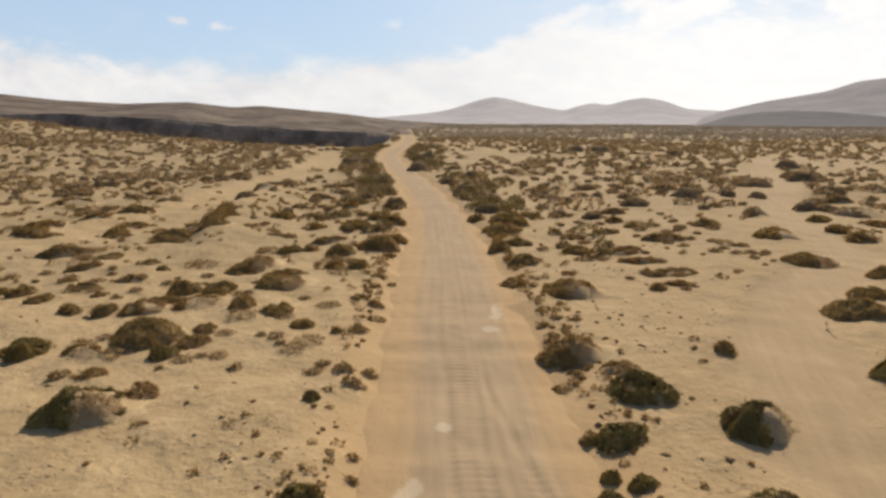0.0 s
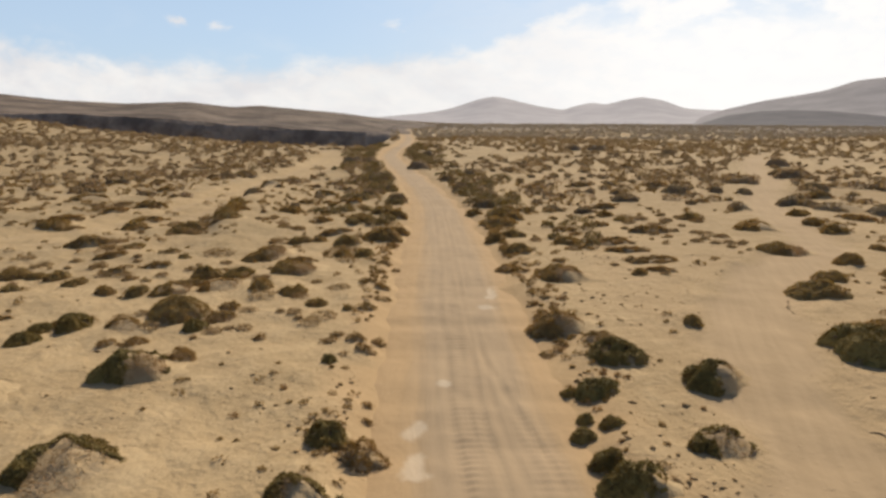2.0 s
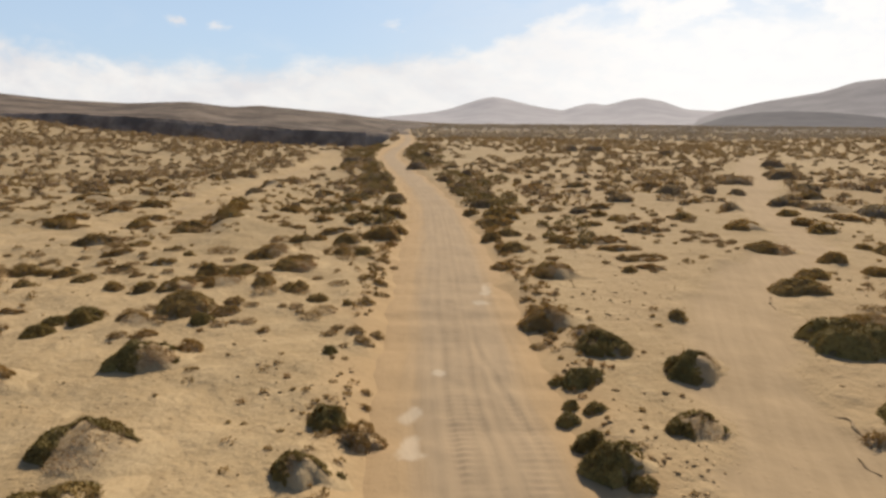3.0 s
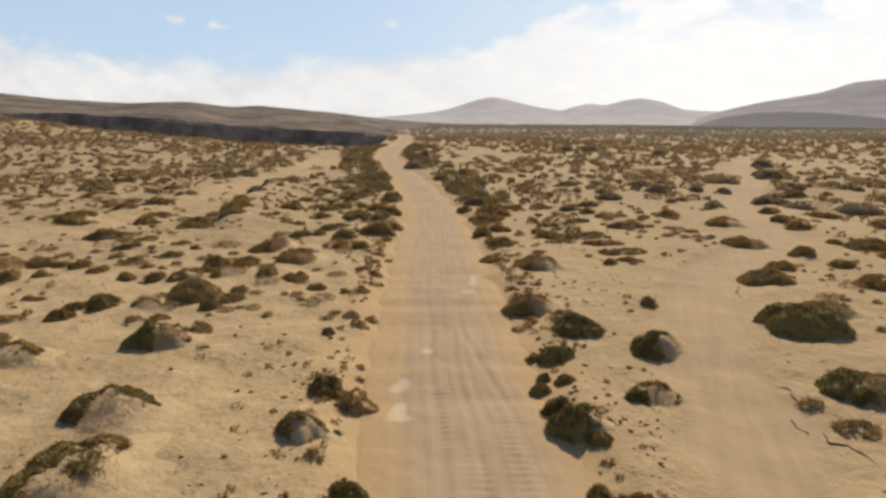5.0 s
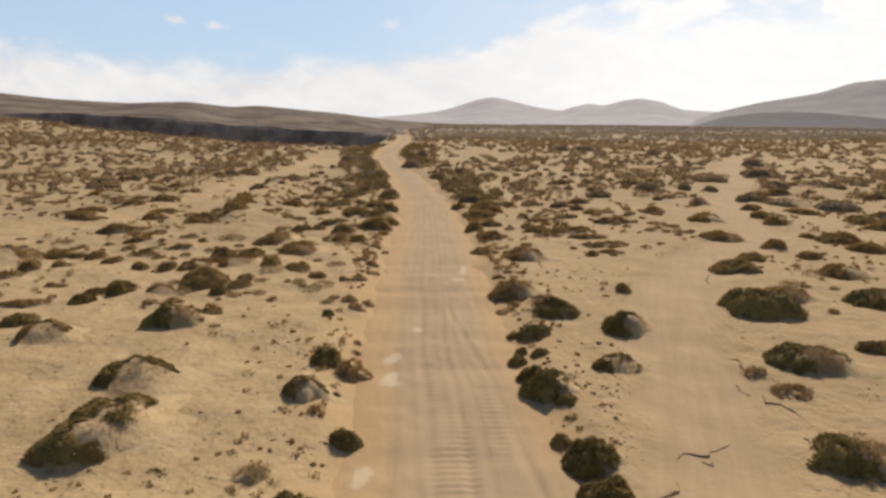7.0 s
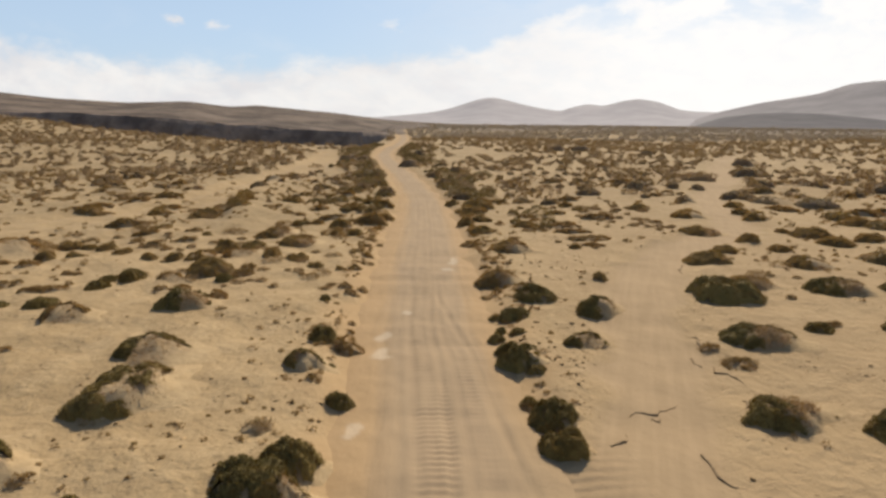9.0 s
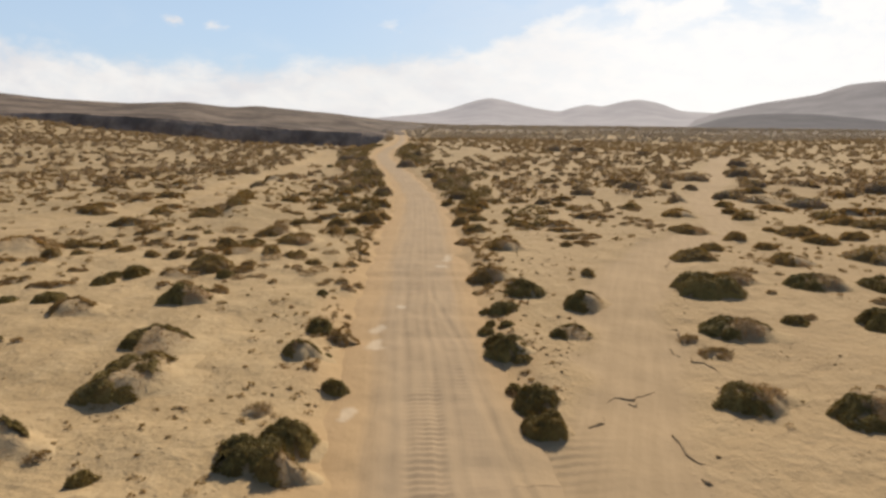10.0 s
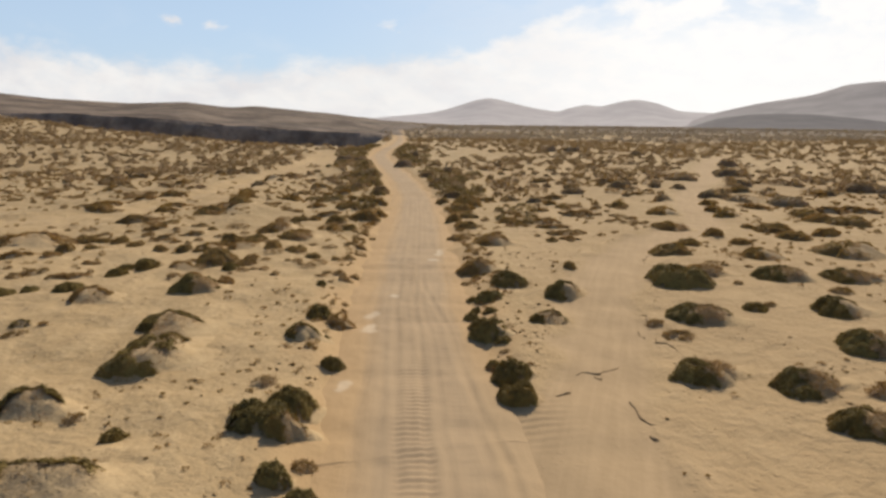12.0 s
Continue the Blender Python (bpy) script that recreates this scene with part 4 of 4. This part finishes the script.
# middle, road west side, dome
for row in [
    (-16.78, 30, 2.29, 1.77, 0.47), (-15.18, 31.62, 1.78, 1.38, 0.43), (-13.54, 23.16, 0.55, 0.42, 0.21),
    (-17.5, 19.77, 0.78, 0.6, 0.3), (-16.17, 18.99, 0.65, 0.5, 0.21), (-13.91, 17.72, 0.73, 0.56, 0.28),
    (-12.63, 17.64, 0.88, 0.68, 0.34), (-18.79, 17.3, 0.91, 0.7, 0.42), (-19.67, 20.46, 1.29, 1, 0.36),
    (-18.42, 19.99, 0.79, 0.61, 0.3), (-17.99, 18.07, 0.75, 0.59, 0.24), (-17.42, 20.07, 0.87, 0.68, 0.24),
    (-16.05, 19.24, 0.85, 0.66, 0.19), (-12.69, 14.31, 1.3, 1.01, 0.32),
]:
    shrub("dome", *row)
# middle, road west side, a tall dark hummock
shrub("dome", -9.8, 15.35, 2.1, 1.6, 0.56, 30)
# middle, road west side, half
for row in [
    (-11.41, 18.04, 1.64, 1.19, 0.28), (-7.73, 21.45, 2.19, 1.58, 0.37),
    (-9.89, 24.24, 2.27, 1.65, 0.39),
]:
    shrub("half", *row)
# middle, road west side, ridge
for row in [
    (-13.1, 14.03, 0.6, 0.26, 0.15), (-11.1, 18.85, 1.53, 0.67, 0.21), (-8.13, 22.97, 2, 0.87, 0.2),
    (-8.08, 30.19, 1.69, 0.74, 0.3), (-20.21, 25.88, 2.09, 0.91, 0.43), (-17.37, 23.53, 1.72, 0.75, 0.22),
    (-19.72, 30.15, 1.41, 0.61, 0.24), (-13.98, 21.45, 1.17, 0.51, 0.21), (-15.38, 20.66, 1.01, 0.44, 0.19),
    (-20.17, 15.45, 1.66, 0.72, 0.3), (-15.9, 14.97, 0.88, 0.39, 0.16),
]:
    shrub("ridge", *row)
# middle, road west side, sparse
for row in [
    (-8.37, 15.33, 1.29, 0.88, 0.19), (-8.46, 16.31, 0.85, 0.58, 0.26), (-3.74, 16.73, 0.71, 0.48, 0.23),
    (-10.36, 30.59, 0.8, 0.54, 0.24), (-4.11, 22.03, 0.55, 0.38, 0.13), (-3.49, 22.53, 0.39, 0.26, 0.12),
    (-3.58, 19.4, 0.6, 0.41, 0.15), (-3.34, 18.08, 0.57, 0.39, 0.14), (-24.97, 31.65, 1.13, 0.76, 0.18),
    (-14.73, 24.29, 0.73, 0.5, 0.22), (-16.83, 21.51, 0.56, 0.38, 0.15), (-14.02, 19.53, 0.63, 0.43, 0.19),
    (-13.1, 19.16, 0.39, 0.27, 0.12), (-18.55, 15.7, 0.87, 0.59, 0.25),
]:
    shrub("sparse", *row)
# far, road east side, crescent
for row in [
    (28.28, 34.73, 2.94, 1.99, 0.6),
]:
    shrub("crescent", *row)
# far, road east side, dome
for row in [
    (1.38, 34.36, 2.32, 1.79, 0.48), (1.77, 37.8, 2.37, 1.84, 0.49), (-0.23, 38.43, 1.15, 0.89, 0.44),
    (-1.68, 50.49, 1.37, 1.05, 0.52), (-0.15, 50.12, 1.44, 1.12, 0.41), (0.97, 47.12, 1.69, 1.31, 0.5),
    (0.59, 41.59, 1.68, 1.3, 0.55), (2.66, 36.67, 1.07, 0.83, 0.3), (-3.22, 59.55, 1.5, 1.16, 0.57),
    (-1.6, 53.31, 1.29, 1, 0.49), (-1.13, 66.18, 2.06, 1.6, 0.63), (14.34, 37.12, 1.68, 1.3, 0.35),
    (17.71, 50.83, 2.49, 1.93, 0.68), (24.46, 44.98, 2.28, 1.76, 0.64), (22.51, 39.64, 1.52, 1.17, 0.36),
    (25.67, 44.32, 1.69, 1.31, 0.35), (21.34, 35.26, 1.3, 1.01, 0.35), (31.26, 53.97, 2.21, 1.72, 0.65),
]:
    shrub("dome", *row)
# far, road east side, dome
for row in [
    (27.22, 59.75, 3.02, 2.34, 0.77), (41.71, 83.76, 2.99, 2.3, 1.11), (34.65, 65.72, 2.96, 2.29, 1.06),
    (34.79, 69.4, 1.39, 1.07, 0.53), (21.69, 52.29, 1.37, 1.06, 0.42), (24.19, 52.03, 1.34, 1.03, 0.4),
    (33.72, 106.46, 2.47, 1.92, 0.94), (12.06, 45.89, 2.33, 1.8, 0.48), (8.89, 38.59, 1.08, 0.84, 0.35),
    (7.77, 40.21, 1.4, 1.09, 0.34), (5.64, 41.11, 1.27, 0.99, 0.29), (9.66, 36.7, 0.93, 0.72, 0.19),
    (22.39, 113.62, 3.58, 2.77, 1.26), (17.65, 113.26, 3.65, 2.83, 1.25), (29.81, 40.76, 3.26, 2.53, 0.67),
    (36.82, 47.4, 1.57, 1.22, 0.47), (41.54, 50.3, 2.77, 2.14, 1.06), (43.62, 49.72, 3.24, 2.51, 0.67),
]:
    shrub("dome", *row)
# far, road east side, half
for row in [
    (16.78, 33.3, 2.33, 1.69, 0.47), (19.41, 41.88, 2.06, 1.49, 0.47), (27, 42.72, 3.12, 2.27, 0.53),
    (21.4, 32.9, 1.97, 1.43, 0.42),
]:
    shrub("half", *row)
# far, road east side, ridge
for row in [
    (10.39, 32.42, 2.47, 1.08, 0.32), (7.59, 34.42, 1.45, 0.63, 0.22), (2.33, 39.94, 1.27, 0.56, 0.27),
    (3.5, 39.96, 1.27, 0.56, 0.25), (17.3, 55.63, 2.35, 1.03, 0.42), (25.84, 38.57, 2.71, 1.18, 0.31),
    (29.44, 49.87, 2.59, 1.12, 0.5), (19.63, 77.8, 2.72, 1.19, 0.58), (9.69, 42.4, 1.96, 0.86, 0.32),
    (9.67, 55.07, 2.31, 1.01, 0.4), (5.37, 53.84, 2.24, 0.97, 0.36), (31.19, 37.06, 2.86, 1.24, 0.41),
    (33.54, 37.31, 3.03, 1.32, 0.43),
]:
    shrub("ridge", *row)
# far, road east side, sparse
for row in [
    (5.33, 32.58, 1.36, 0.92, 0.18), (5.22, 36.76, 0.51, 0.34, 0.15), (17.92, 45.43, 1.14, 0.77, 0.26),
    (35.76, 47.35, 1.98, 1.34, 0.46),
]:
    shrub("sparse", *row)
# far, road west side, crescent
for row in [
    (-31.16, 42.55, 3.09, 2.1, 0.43), (-19.43, 51.88, 2.37, 1.61, 0.6),
]:
    shrub("crescent", *row)
# far, road west side, dome
for row in [
    (-8.16, 75.36, 3.15, 2.44, 1.2), (-8.65, 97.21, 2.34, 1.81, 0.89), (-7.62, 34.45, 1.82, 1.4, 0.45),
    (-6.52, 37.76, 1.79, 1.4, 0.42), (-6.49, 43.76, 1.59, 1.23, 0.61), (-5.31, 36.23, 1.33, 1.03, 0.51),
    (-10.19, 58.9, 3.43, 2.66, 1), (-18.36, 82.04, 2.99, 2.3, 1.14), (-15.86, 81.57, 2.66, 2.05, 1.01),
    (-8.71, 51, 1.4, 1.08, 0.53), (-9.47, 48.34, 1.77, 1.37, 0.5), (-21.74, 32.73, 1.53, 1.18, 0.32),
    (-16.87, 37.64, 1.26, 0.98, 0.33), (-29.66, 61.61, 1.23, 0.94, 0.46), (-28.59, 63.1, 1.55, 1.2, 0.59),
    (-36.68, 48.83, 1.21, 0.94, 0.37), (-37.29, 54.67, 1.01, 0.78, 0.38), (-36.51, 55.6, 1.49, 1.15, 0.47),
]:
    shrub("dome", *row)
# far, road west side, dome
for row in [
    (-13.57, 40.06, 0.77, 0.59, 0.2), (-12.72, 36.86, 1.76, 1.36, 0.36), (-10.64, 37.56, 0.72, 0.55, 0.27),
]:
    shrub("dome", *row)
# far, road west side, along the low dune
for row in [
    (-16.2, 35.4, 1.7, 1.1, 0.4, 40), (-18.1, 43.6, 1.5, 1.0, 0.34, 50), (-19.9, 54.6, 2.0, 1.2, 0.42, 50),
]:
    shrub("dome", *row)
# far, road west side, ridge
for row in [
    (-9.73, 42.98, 1.6, 0.69, 0.34), (-27.04, 33.86, 2.27, 0.99, 0.25), (-21.92, 34.9, 2.68, 1.17, 0.26),
    (-24.15, 39.56, 2.42, 1.05, 0.39), (-25.57, 36.88, 2.31, 1.01, 0.26), (-28.43, 49.09, 1.64, 0.71, 0.35),
    (-16.33, 34.3, 1.53, 0.67, 0.21), (-27.61, 65.4, 2.22, 0.97, 0.47), (-33.58, 62.57, 1.4, 0.61, 0.3),
    (-35.5, 49.48, 1.37, 0.59, 0.29), (-41.35, 65.92, 1.74, 0.76, 0.37), (-32.88, 56.11, 1.75, 0.76, 0.37),
    (-13.41, 42.22, 1.21, 0.52, 0.24), (-13.25, 47.54, 2, 0.87, 0.35), (-9.76, 33.73, 1.28, 0.56, 0.27),
]:
    shrub("ridge", *row)
# far, road west side, sparse
for row in [
    (-12.88, 33.67, 0.66, 0.45, 0.2),
]:
    shrub("sparse", *row)

# ---- far scrub, tufts and debris ----
def far_scrub():
    """The shrubs past those built one by one, as one low cover of uneven clumps."""
    n = 21000
    y = 44 + np.r_[236 * rng.uniform(0, 1, 12000) ** 0.85, 226 + 900 * rng.uniform(0, 1, n - 12000) ** 1.1]
    x = rng.uniform(-1.0, 0.85, n) * (y + 14) * 1.02
    dr, dt = dist_to(ROAD_COARSE, x, y), dist_to(TRACK_COARSE, x, y)
    hedge = (dr < 9) & (y < 130)
    dens = 0.5 + 0.5 * vnoise(x / 16, y / 16, 71) + 0.25 * vnoise(x / 5, y / 5, 72) + 0.12 * hedge + 0.25 * (x > 0) + 0.35 * (x < -25) + 0.3 * sstep(y, 90, 180) + 0.4 * sstep(y, 200, 300)
    bare = (dist_to(SWALE_COARSE, x, y) < 3.4) | (np.hypot((x + 27) / 9, (y - 54) / 7) < 1)
    ok = (dr > 2.9) & (dt > 2.2) & (rng.uniform(0, 1, n) < dens) & ~(bare & (rng.uniform(0, 1, n) < 0.93))
    ok &= ~((x < -0.15 * y) & (y > 104 - 0.55 * x))
    Z = land(x, y)
    far = 1 + np.maximum(0, y - 200) / 260
    w = np.clip(rng.lognormal(0.0, 0.5, n), 0.35, 2.8) * far
    d, h = w * rng.uniform(0.5, 0.9, n), w * rng.uniform(0.18, 0.34, n) * (1 - 0.6 * sstep(y, 350, 1000))
    count, leaf = np.where(y < 110, 46, np.where(y < 250, 26, 16)), np.where(y < 110, 0.22, 0.32) * far
    # haze is in the leaf colours: beyond 185 m the scrub turns paler
    for lo, hi, name, mat, words in ((0, 185, "distant_scrub", FAR_LEAF, "scattered brown-green scrub across the distant plain"), (185, 2000, "horizon_scrub", HAZY_LEAF, "haze-paled scrub thinning out towards the hills")):
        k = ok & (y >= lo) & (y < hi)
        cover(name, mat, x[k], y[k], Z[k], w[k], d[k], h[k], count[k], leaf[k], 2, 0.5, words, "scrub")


def roadside_scrub():
    """The thick fringe of scrub that crowds both edges of the road further on."""
    n = 860
    y = rng.uniform(27, 128, n)
    x = np.interp(y, ROAD_COARSE[:, 1], ROAD_COARSE[:, 0]) + np.where(rng.uniform(0, 1, n) < 0.6, -1, 1) * (2.9 + rng.gamma(1.3, 1.5, n))
    dr = dist_to(ROAD_COARSE, x, y)
    ok = (dr > 2.7) & (dr < 9) & (rng.uniform(0, 1, n) < 0.42 + 1.2 * vnoise(x / 3.0, y / 3.0, 75)) & ((x > np.interp(y, ROAD_COARSE[:, 1], ROAD_COARSE[:, 0])) | (y > 33))
    x, y = x[ok], y[ok]
    w = np.clip(rng.lognormal(-0.1, 0.5, len(x)), 0.35, 2.4)
    cover("roadside_scrub", ROADSIDE_LEAF, x, y, land(x, y), w, w * 0.8, w * rng.uniform(0.25, 0.42, len(x)), (70 * w).astype(int), np.full(len(x), 0.15), 3, 0.4,
          "thick olive-brown scrub fringing the road edges", "scrub")


def tufts():
    """Small dry tufts between the shrubs."""
    n = 5200
    y = -8 + 66 * rng.uniform(0, 1, n) ** 0.9
    x = rng.uniform(-0.9, 0.75, n) * (y + 17)
    # a ragged line of them along both banks of the road
    y[:420] = rng.uniform(2.5, 34, 420)
    x[:420] = np.interp(y[:420], ROAD_COARSE[:, 1], ROAD_COARSE[:, 0]) + np.where(rng.uniform(0, 1, 420) < 0.75, 1, -1) * (2.75 + rng.gamma(1.5, 0.28, 420))
    dr, dt = dist_to(ROAD_COARSE, x, y), dist_to(TRACK_COARSE, x, y)
    dens = 0.13 + 0.22 * sstep(y, 8, 22) - 0.06 * (x < -3.5) * (1 - sstep(y, 9, 16)) + 0.75 * vnoise(x / 5, y / 5, 81) + 0.45 * (dr < 4.2) + 0.5 * sstep(y, 18, 38) * (x < 0) - 0.15 * (x > 0)
    bare = dist_to(SWALE_COARSE, x, y) < 3.8
    ok = (dr > 2.75) & (dt > 1.9) & (rng.uniform(0, 1, n) < np.where(bare, 0.15, 1.0) * dens)
    x, y = x[ok], y[ok]
    w = rng.uniform(0.06, 0.26, len(x)) * (1 + np.maximum(y, 0) / 28)
    cover("dry_tufts", BROWN_LEAF, x, y, land(x, y) - 0.01, w, w * 0.8, w * 0.3, np.full(len(x), 16), 0.036 + 0.0019 * np.maximum(y, 0), 4, 0.3,
          "small dry brown tufts scattered over the sand", "tufts")


def straw():
    """Low patches of pale dead scrub, half drowned in sand, among the shrubs beside the road."""
    n = 620
    y = rng.uniform(13, 44, n)
    x = np.interp(y, ROAD_COARSE[:, 1], ROAD_COARSE[:, 0]) - 3.5 - (y + 12) * 0.75 * rng.uniform(0, 1, n)
    x[:150] = np.interp(y[:150], ROAD_COARSE[:, 1], ROAD_COARSE[:, 0]) + 3.3 + 14 * rng.uniform(0, 1, 150)
    ok = (dist_to(TRACK_COARSE, x, y) > 2.3) & (dist_to(SWALE_COARSE, x, y) > 3.8) & (rng.uniform(0, 1, n) < 0.45 + 0.9 * vnoise(x / 3.5, y / 3.5, 84))
    x, y = x[ok], y[ok]
    w = np.clip(rng.lognormal(-0.6, 0.5, len(x)), 0.2, 1.5)
    cover("dead_scrub", STRAW, x, y, land(x, y) - 0.02, w, w * 0.7, w * 0.2, (40 + 90 * w).astype(int), 0.05 + 0.0022 * y, 3, 0.16,
          "low pale dead scrub half buried in sand", "scrub")


def debris():
    """Stones, clods and bits of twig on the open sand."""
    n = 26000
    y = -9 + 42 * rng.uniform(0, 1, n) ** 1.2
    x = rng.uniform(-0.9, 0.75, n) * (y + 17)
    dr, dt = dist_to(ROAD_COARSE, x, y), dist_to(TRACK_COARSE, x, y)
    dens = 0.05 + 0.45 * vnoise(x / 2.5, y / 2.5, 91) + 0.5 * vnoise(x / 0.8, y / 0.5, 92) + 0.3 * (dr < 4.2) + 0.22 * ((x > 4.6) & (x < 9) & (y > 3.5)) - 0.2 * (y < 2.5) - 0.05 * (x < -3.5)
    ok = (dr > 2.6) & (dt > 1.6) & (rng.uniform(0, 1, n) < dens)
    x, y = x[ok], y[ok]
    z = land(x, y)
    unit = np.array([(1, 0, 0), (-1, 0, 0), (0, 1, 0), (0, -1, 0), (0, 0, 1), (0, 0, -1)], float)
    tri = np.array([(0, 2, 4), (2, 1, 4), (1, 3, 4), (3, 0, 4), (2, 0, 5), (1, 2, 5), (3, 1, 5), (0, 3, 5)])
    s = np.clip(rng.lognormal(-3.95, 0.6, len(x)), 0.006, 0.055) * np.where((x > 2) & (x < 9), 1.45, 1.0)
    shape = unit[None] * (s[:, None] * rng.uniform(0.6, 1.5, (len(x), 3)) * (1.5, 1.0, 0.55))[:, None]
    shape = shape + rng.normal(size=shape.shape) * s[:, None, None] * 0.2
    a = rng.uniform(0, np.pi, len(x))
    rx = shape[..., 0] * np.cos(a)[:, None] - shape[..., 1] * np.sin(a)[:, None]
    ry = shape[..., 0] * np.sin(a)[:, None] + shape[..., 1] * np.cos(a)[:, None]
    v = np.stack([rx, ry, shape[..., 2]], -1) + np.stack([x, y, z + 0.3 * s], -1)[:, None]
    f = tri[None] + 6 * np.arange(len(x))[:, None, None]
    me = mesh_np("loose_debris", v.reshape(-1, 3), f.reshape(-1, 3), STONE)
    tagged(new("loose_debris", me), "small stones, clods and twig bits on the sand", "debris", kind="stuff")


def root_branch(points, radius):
    """A dry root or stick lying on the sand, with uneven thickness."""
    line = smooth_line(np.array(points, float), 0.06)
    z = land(line[:, 0], line[:, 1])
    n, seg = len(line), 6
    tang = np.gradient(line, axis=0)
    tang /= np.linalg.norm(tang, axis=1)[:, None] + 1e-9
    th = np.arange(seg) * 2 * np.pi / seg
    k = radius * (0.35 + 0.65 * np.sin(np.linspace(0.15, 3.0, n))) * (1 + 0.4 * vnoise(np.arange(n) * 0.4, np.zeros(n), int(100 * radius)))
    off = np.stack([-tang[:, 1:2] * np.cos(th), tang[:, 0:1] * np.cos(th), np.broadcast_to(np.sin(th), (n, seg))], -1) * k[:, None, None]
    off *= 0.85
    v = off + np.stack([line[:, 0] + 0.07 * vnoise(line[:, 0] * 5, line[:, 1] * 5, 95), line[:, 1] + 0.05 * vnoise(line[:, 0] * 9, line[:, 1] * 9, 97), z + radius * (0.05 + 0.7 * vnoise(line[:, 0] * 4, line[:, 1] * 4, 96))], -1)[:, None]
    a = (np.arange(n - 1)[:, None] * seg + np.arange(seg)).ravel()
    b = (np.arange(n - 1)[:, None] * seg + (np.arange(seg) + 1) % seg).ravel()
    f = np.stack([a, b, b + seg, a + seg], 1)
    me = mesh_np("dry_root", v.reshape(-1, 3), f, WOOD, True)
    return tagged(new("dry_root", me), "dry brown root lying half buried in sand", "root", "dry roots")


far_scrub()
roadside_scrub()
tufts()
straw()
debris()
root_branch([(5.56, 4.04), (5.87, 4.25), (6.18, 4.20), (6.56, 4.46), (7.04, 4.78)], 0.035)
root_branch([(6.03, 3.99), (6.22, 3.82), (6.31, 3.98)], 0.03)
root_branch([(4.85, 2.61), (5.13, 2.76), (5.34, 3.04), (5.36, 3.25)], 0.05)
root_branch([(6.71, 2.42), (6.79, 2.06), (6.78, 1.60), (6.87, 1.33), (6.98, 1.26)], 0.04)
root_branch([(6.76, 0.75), (6.84, 0.56), (7.02, 0.53)], 0.06)
root_branch([(8.74, 9.38), (8.94, 9.17), (8.86, 8.67), (8.92, 8.27)], 0.045)
root_branch([(8.28, 7.60), (8.23, 7.30), (8.33, 7.02)], 0.035)
root_branch([(8.74, 7.11), (8.61, 6.63), (8.83, 6.47), (8.96, 6.03), (9.11, 5.68)], 0.035)
root_branch([(8.54, 4.89), (8.60, 4.66), (8.44, 4.31)], 0.04)
root_branch([(11.66, 18.75), (11.17, 17.68), (11.14, 17.04)], 0.05)
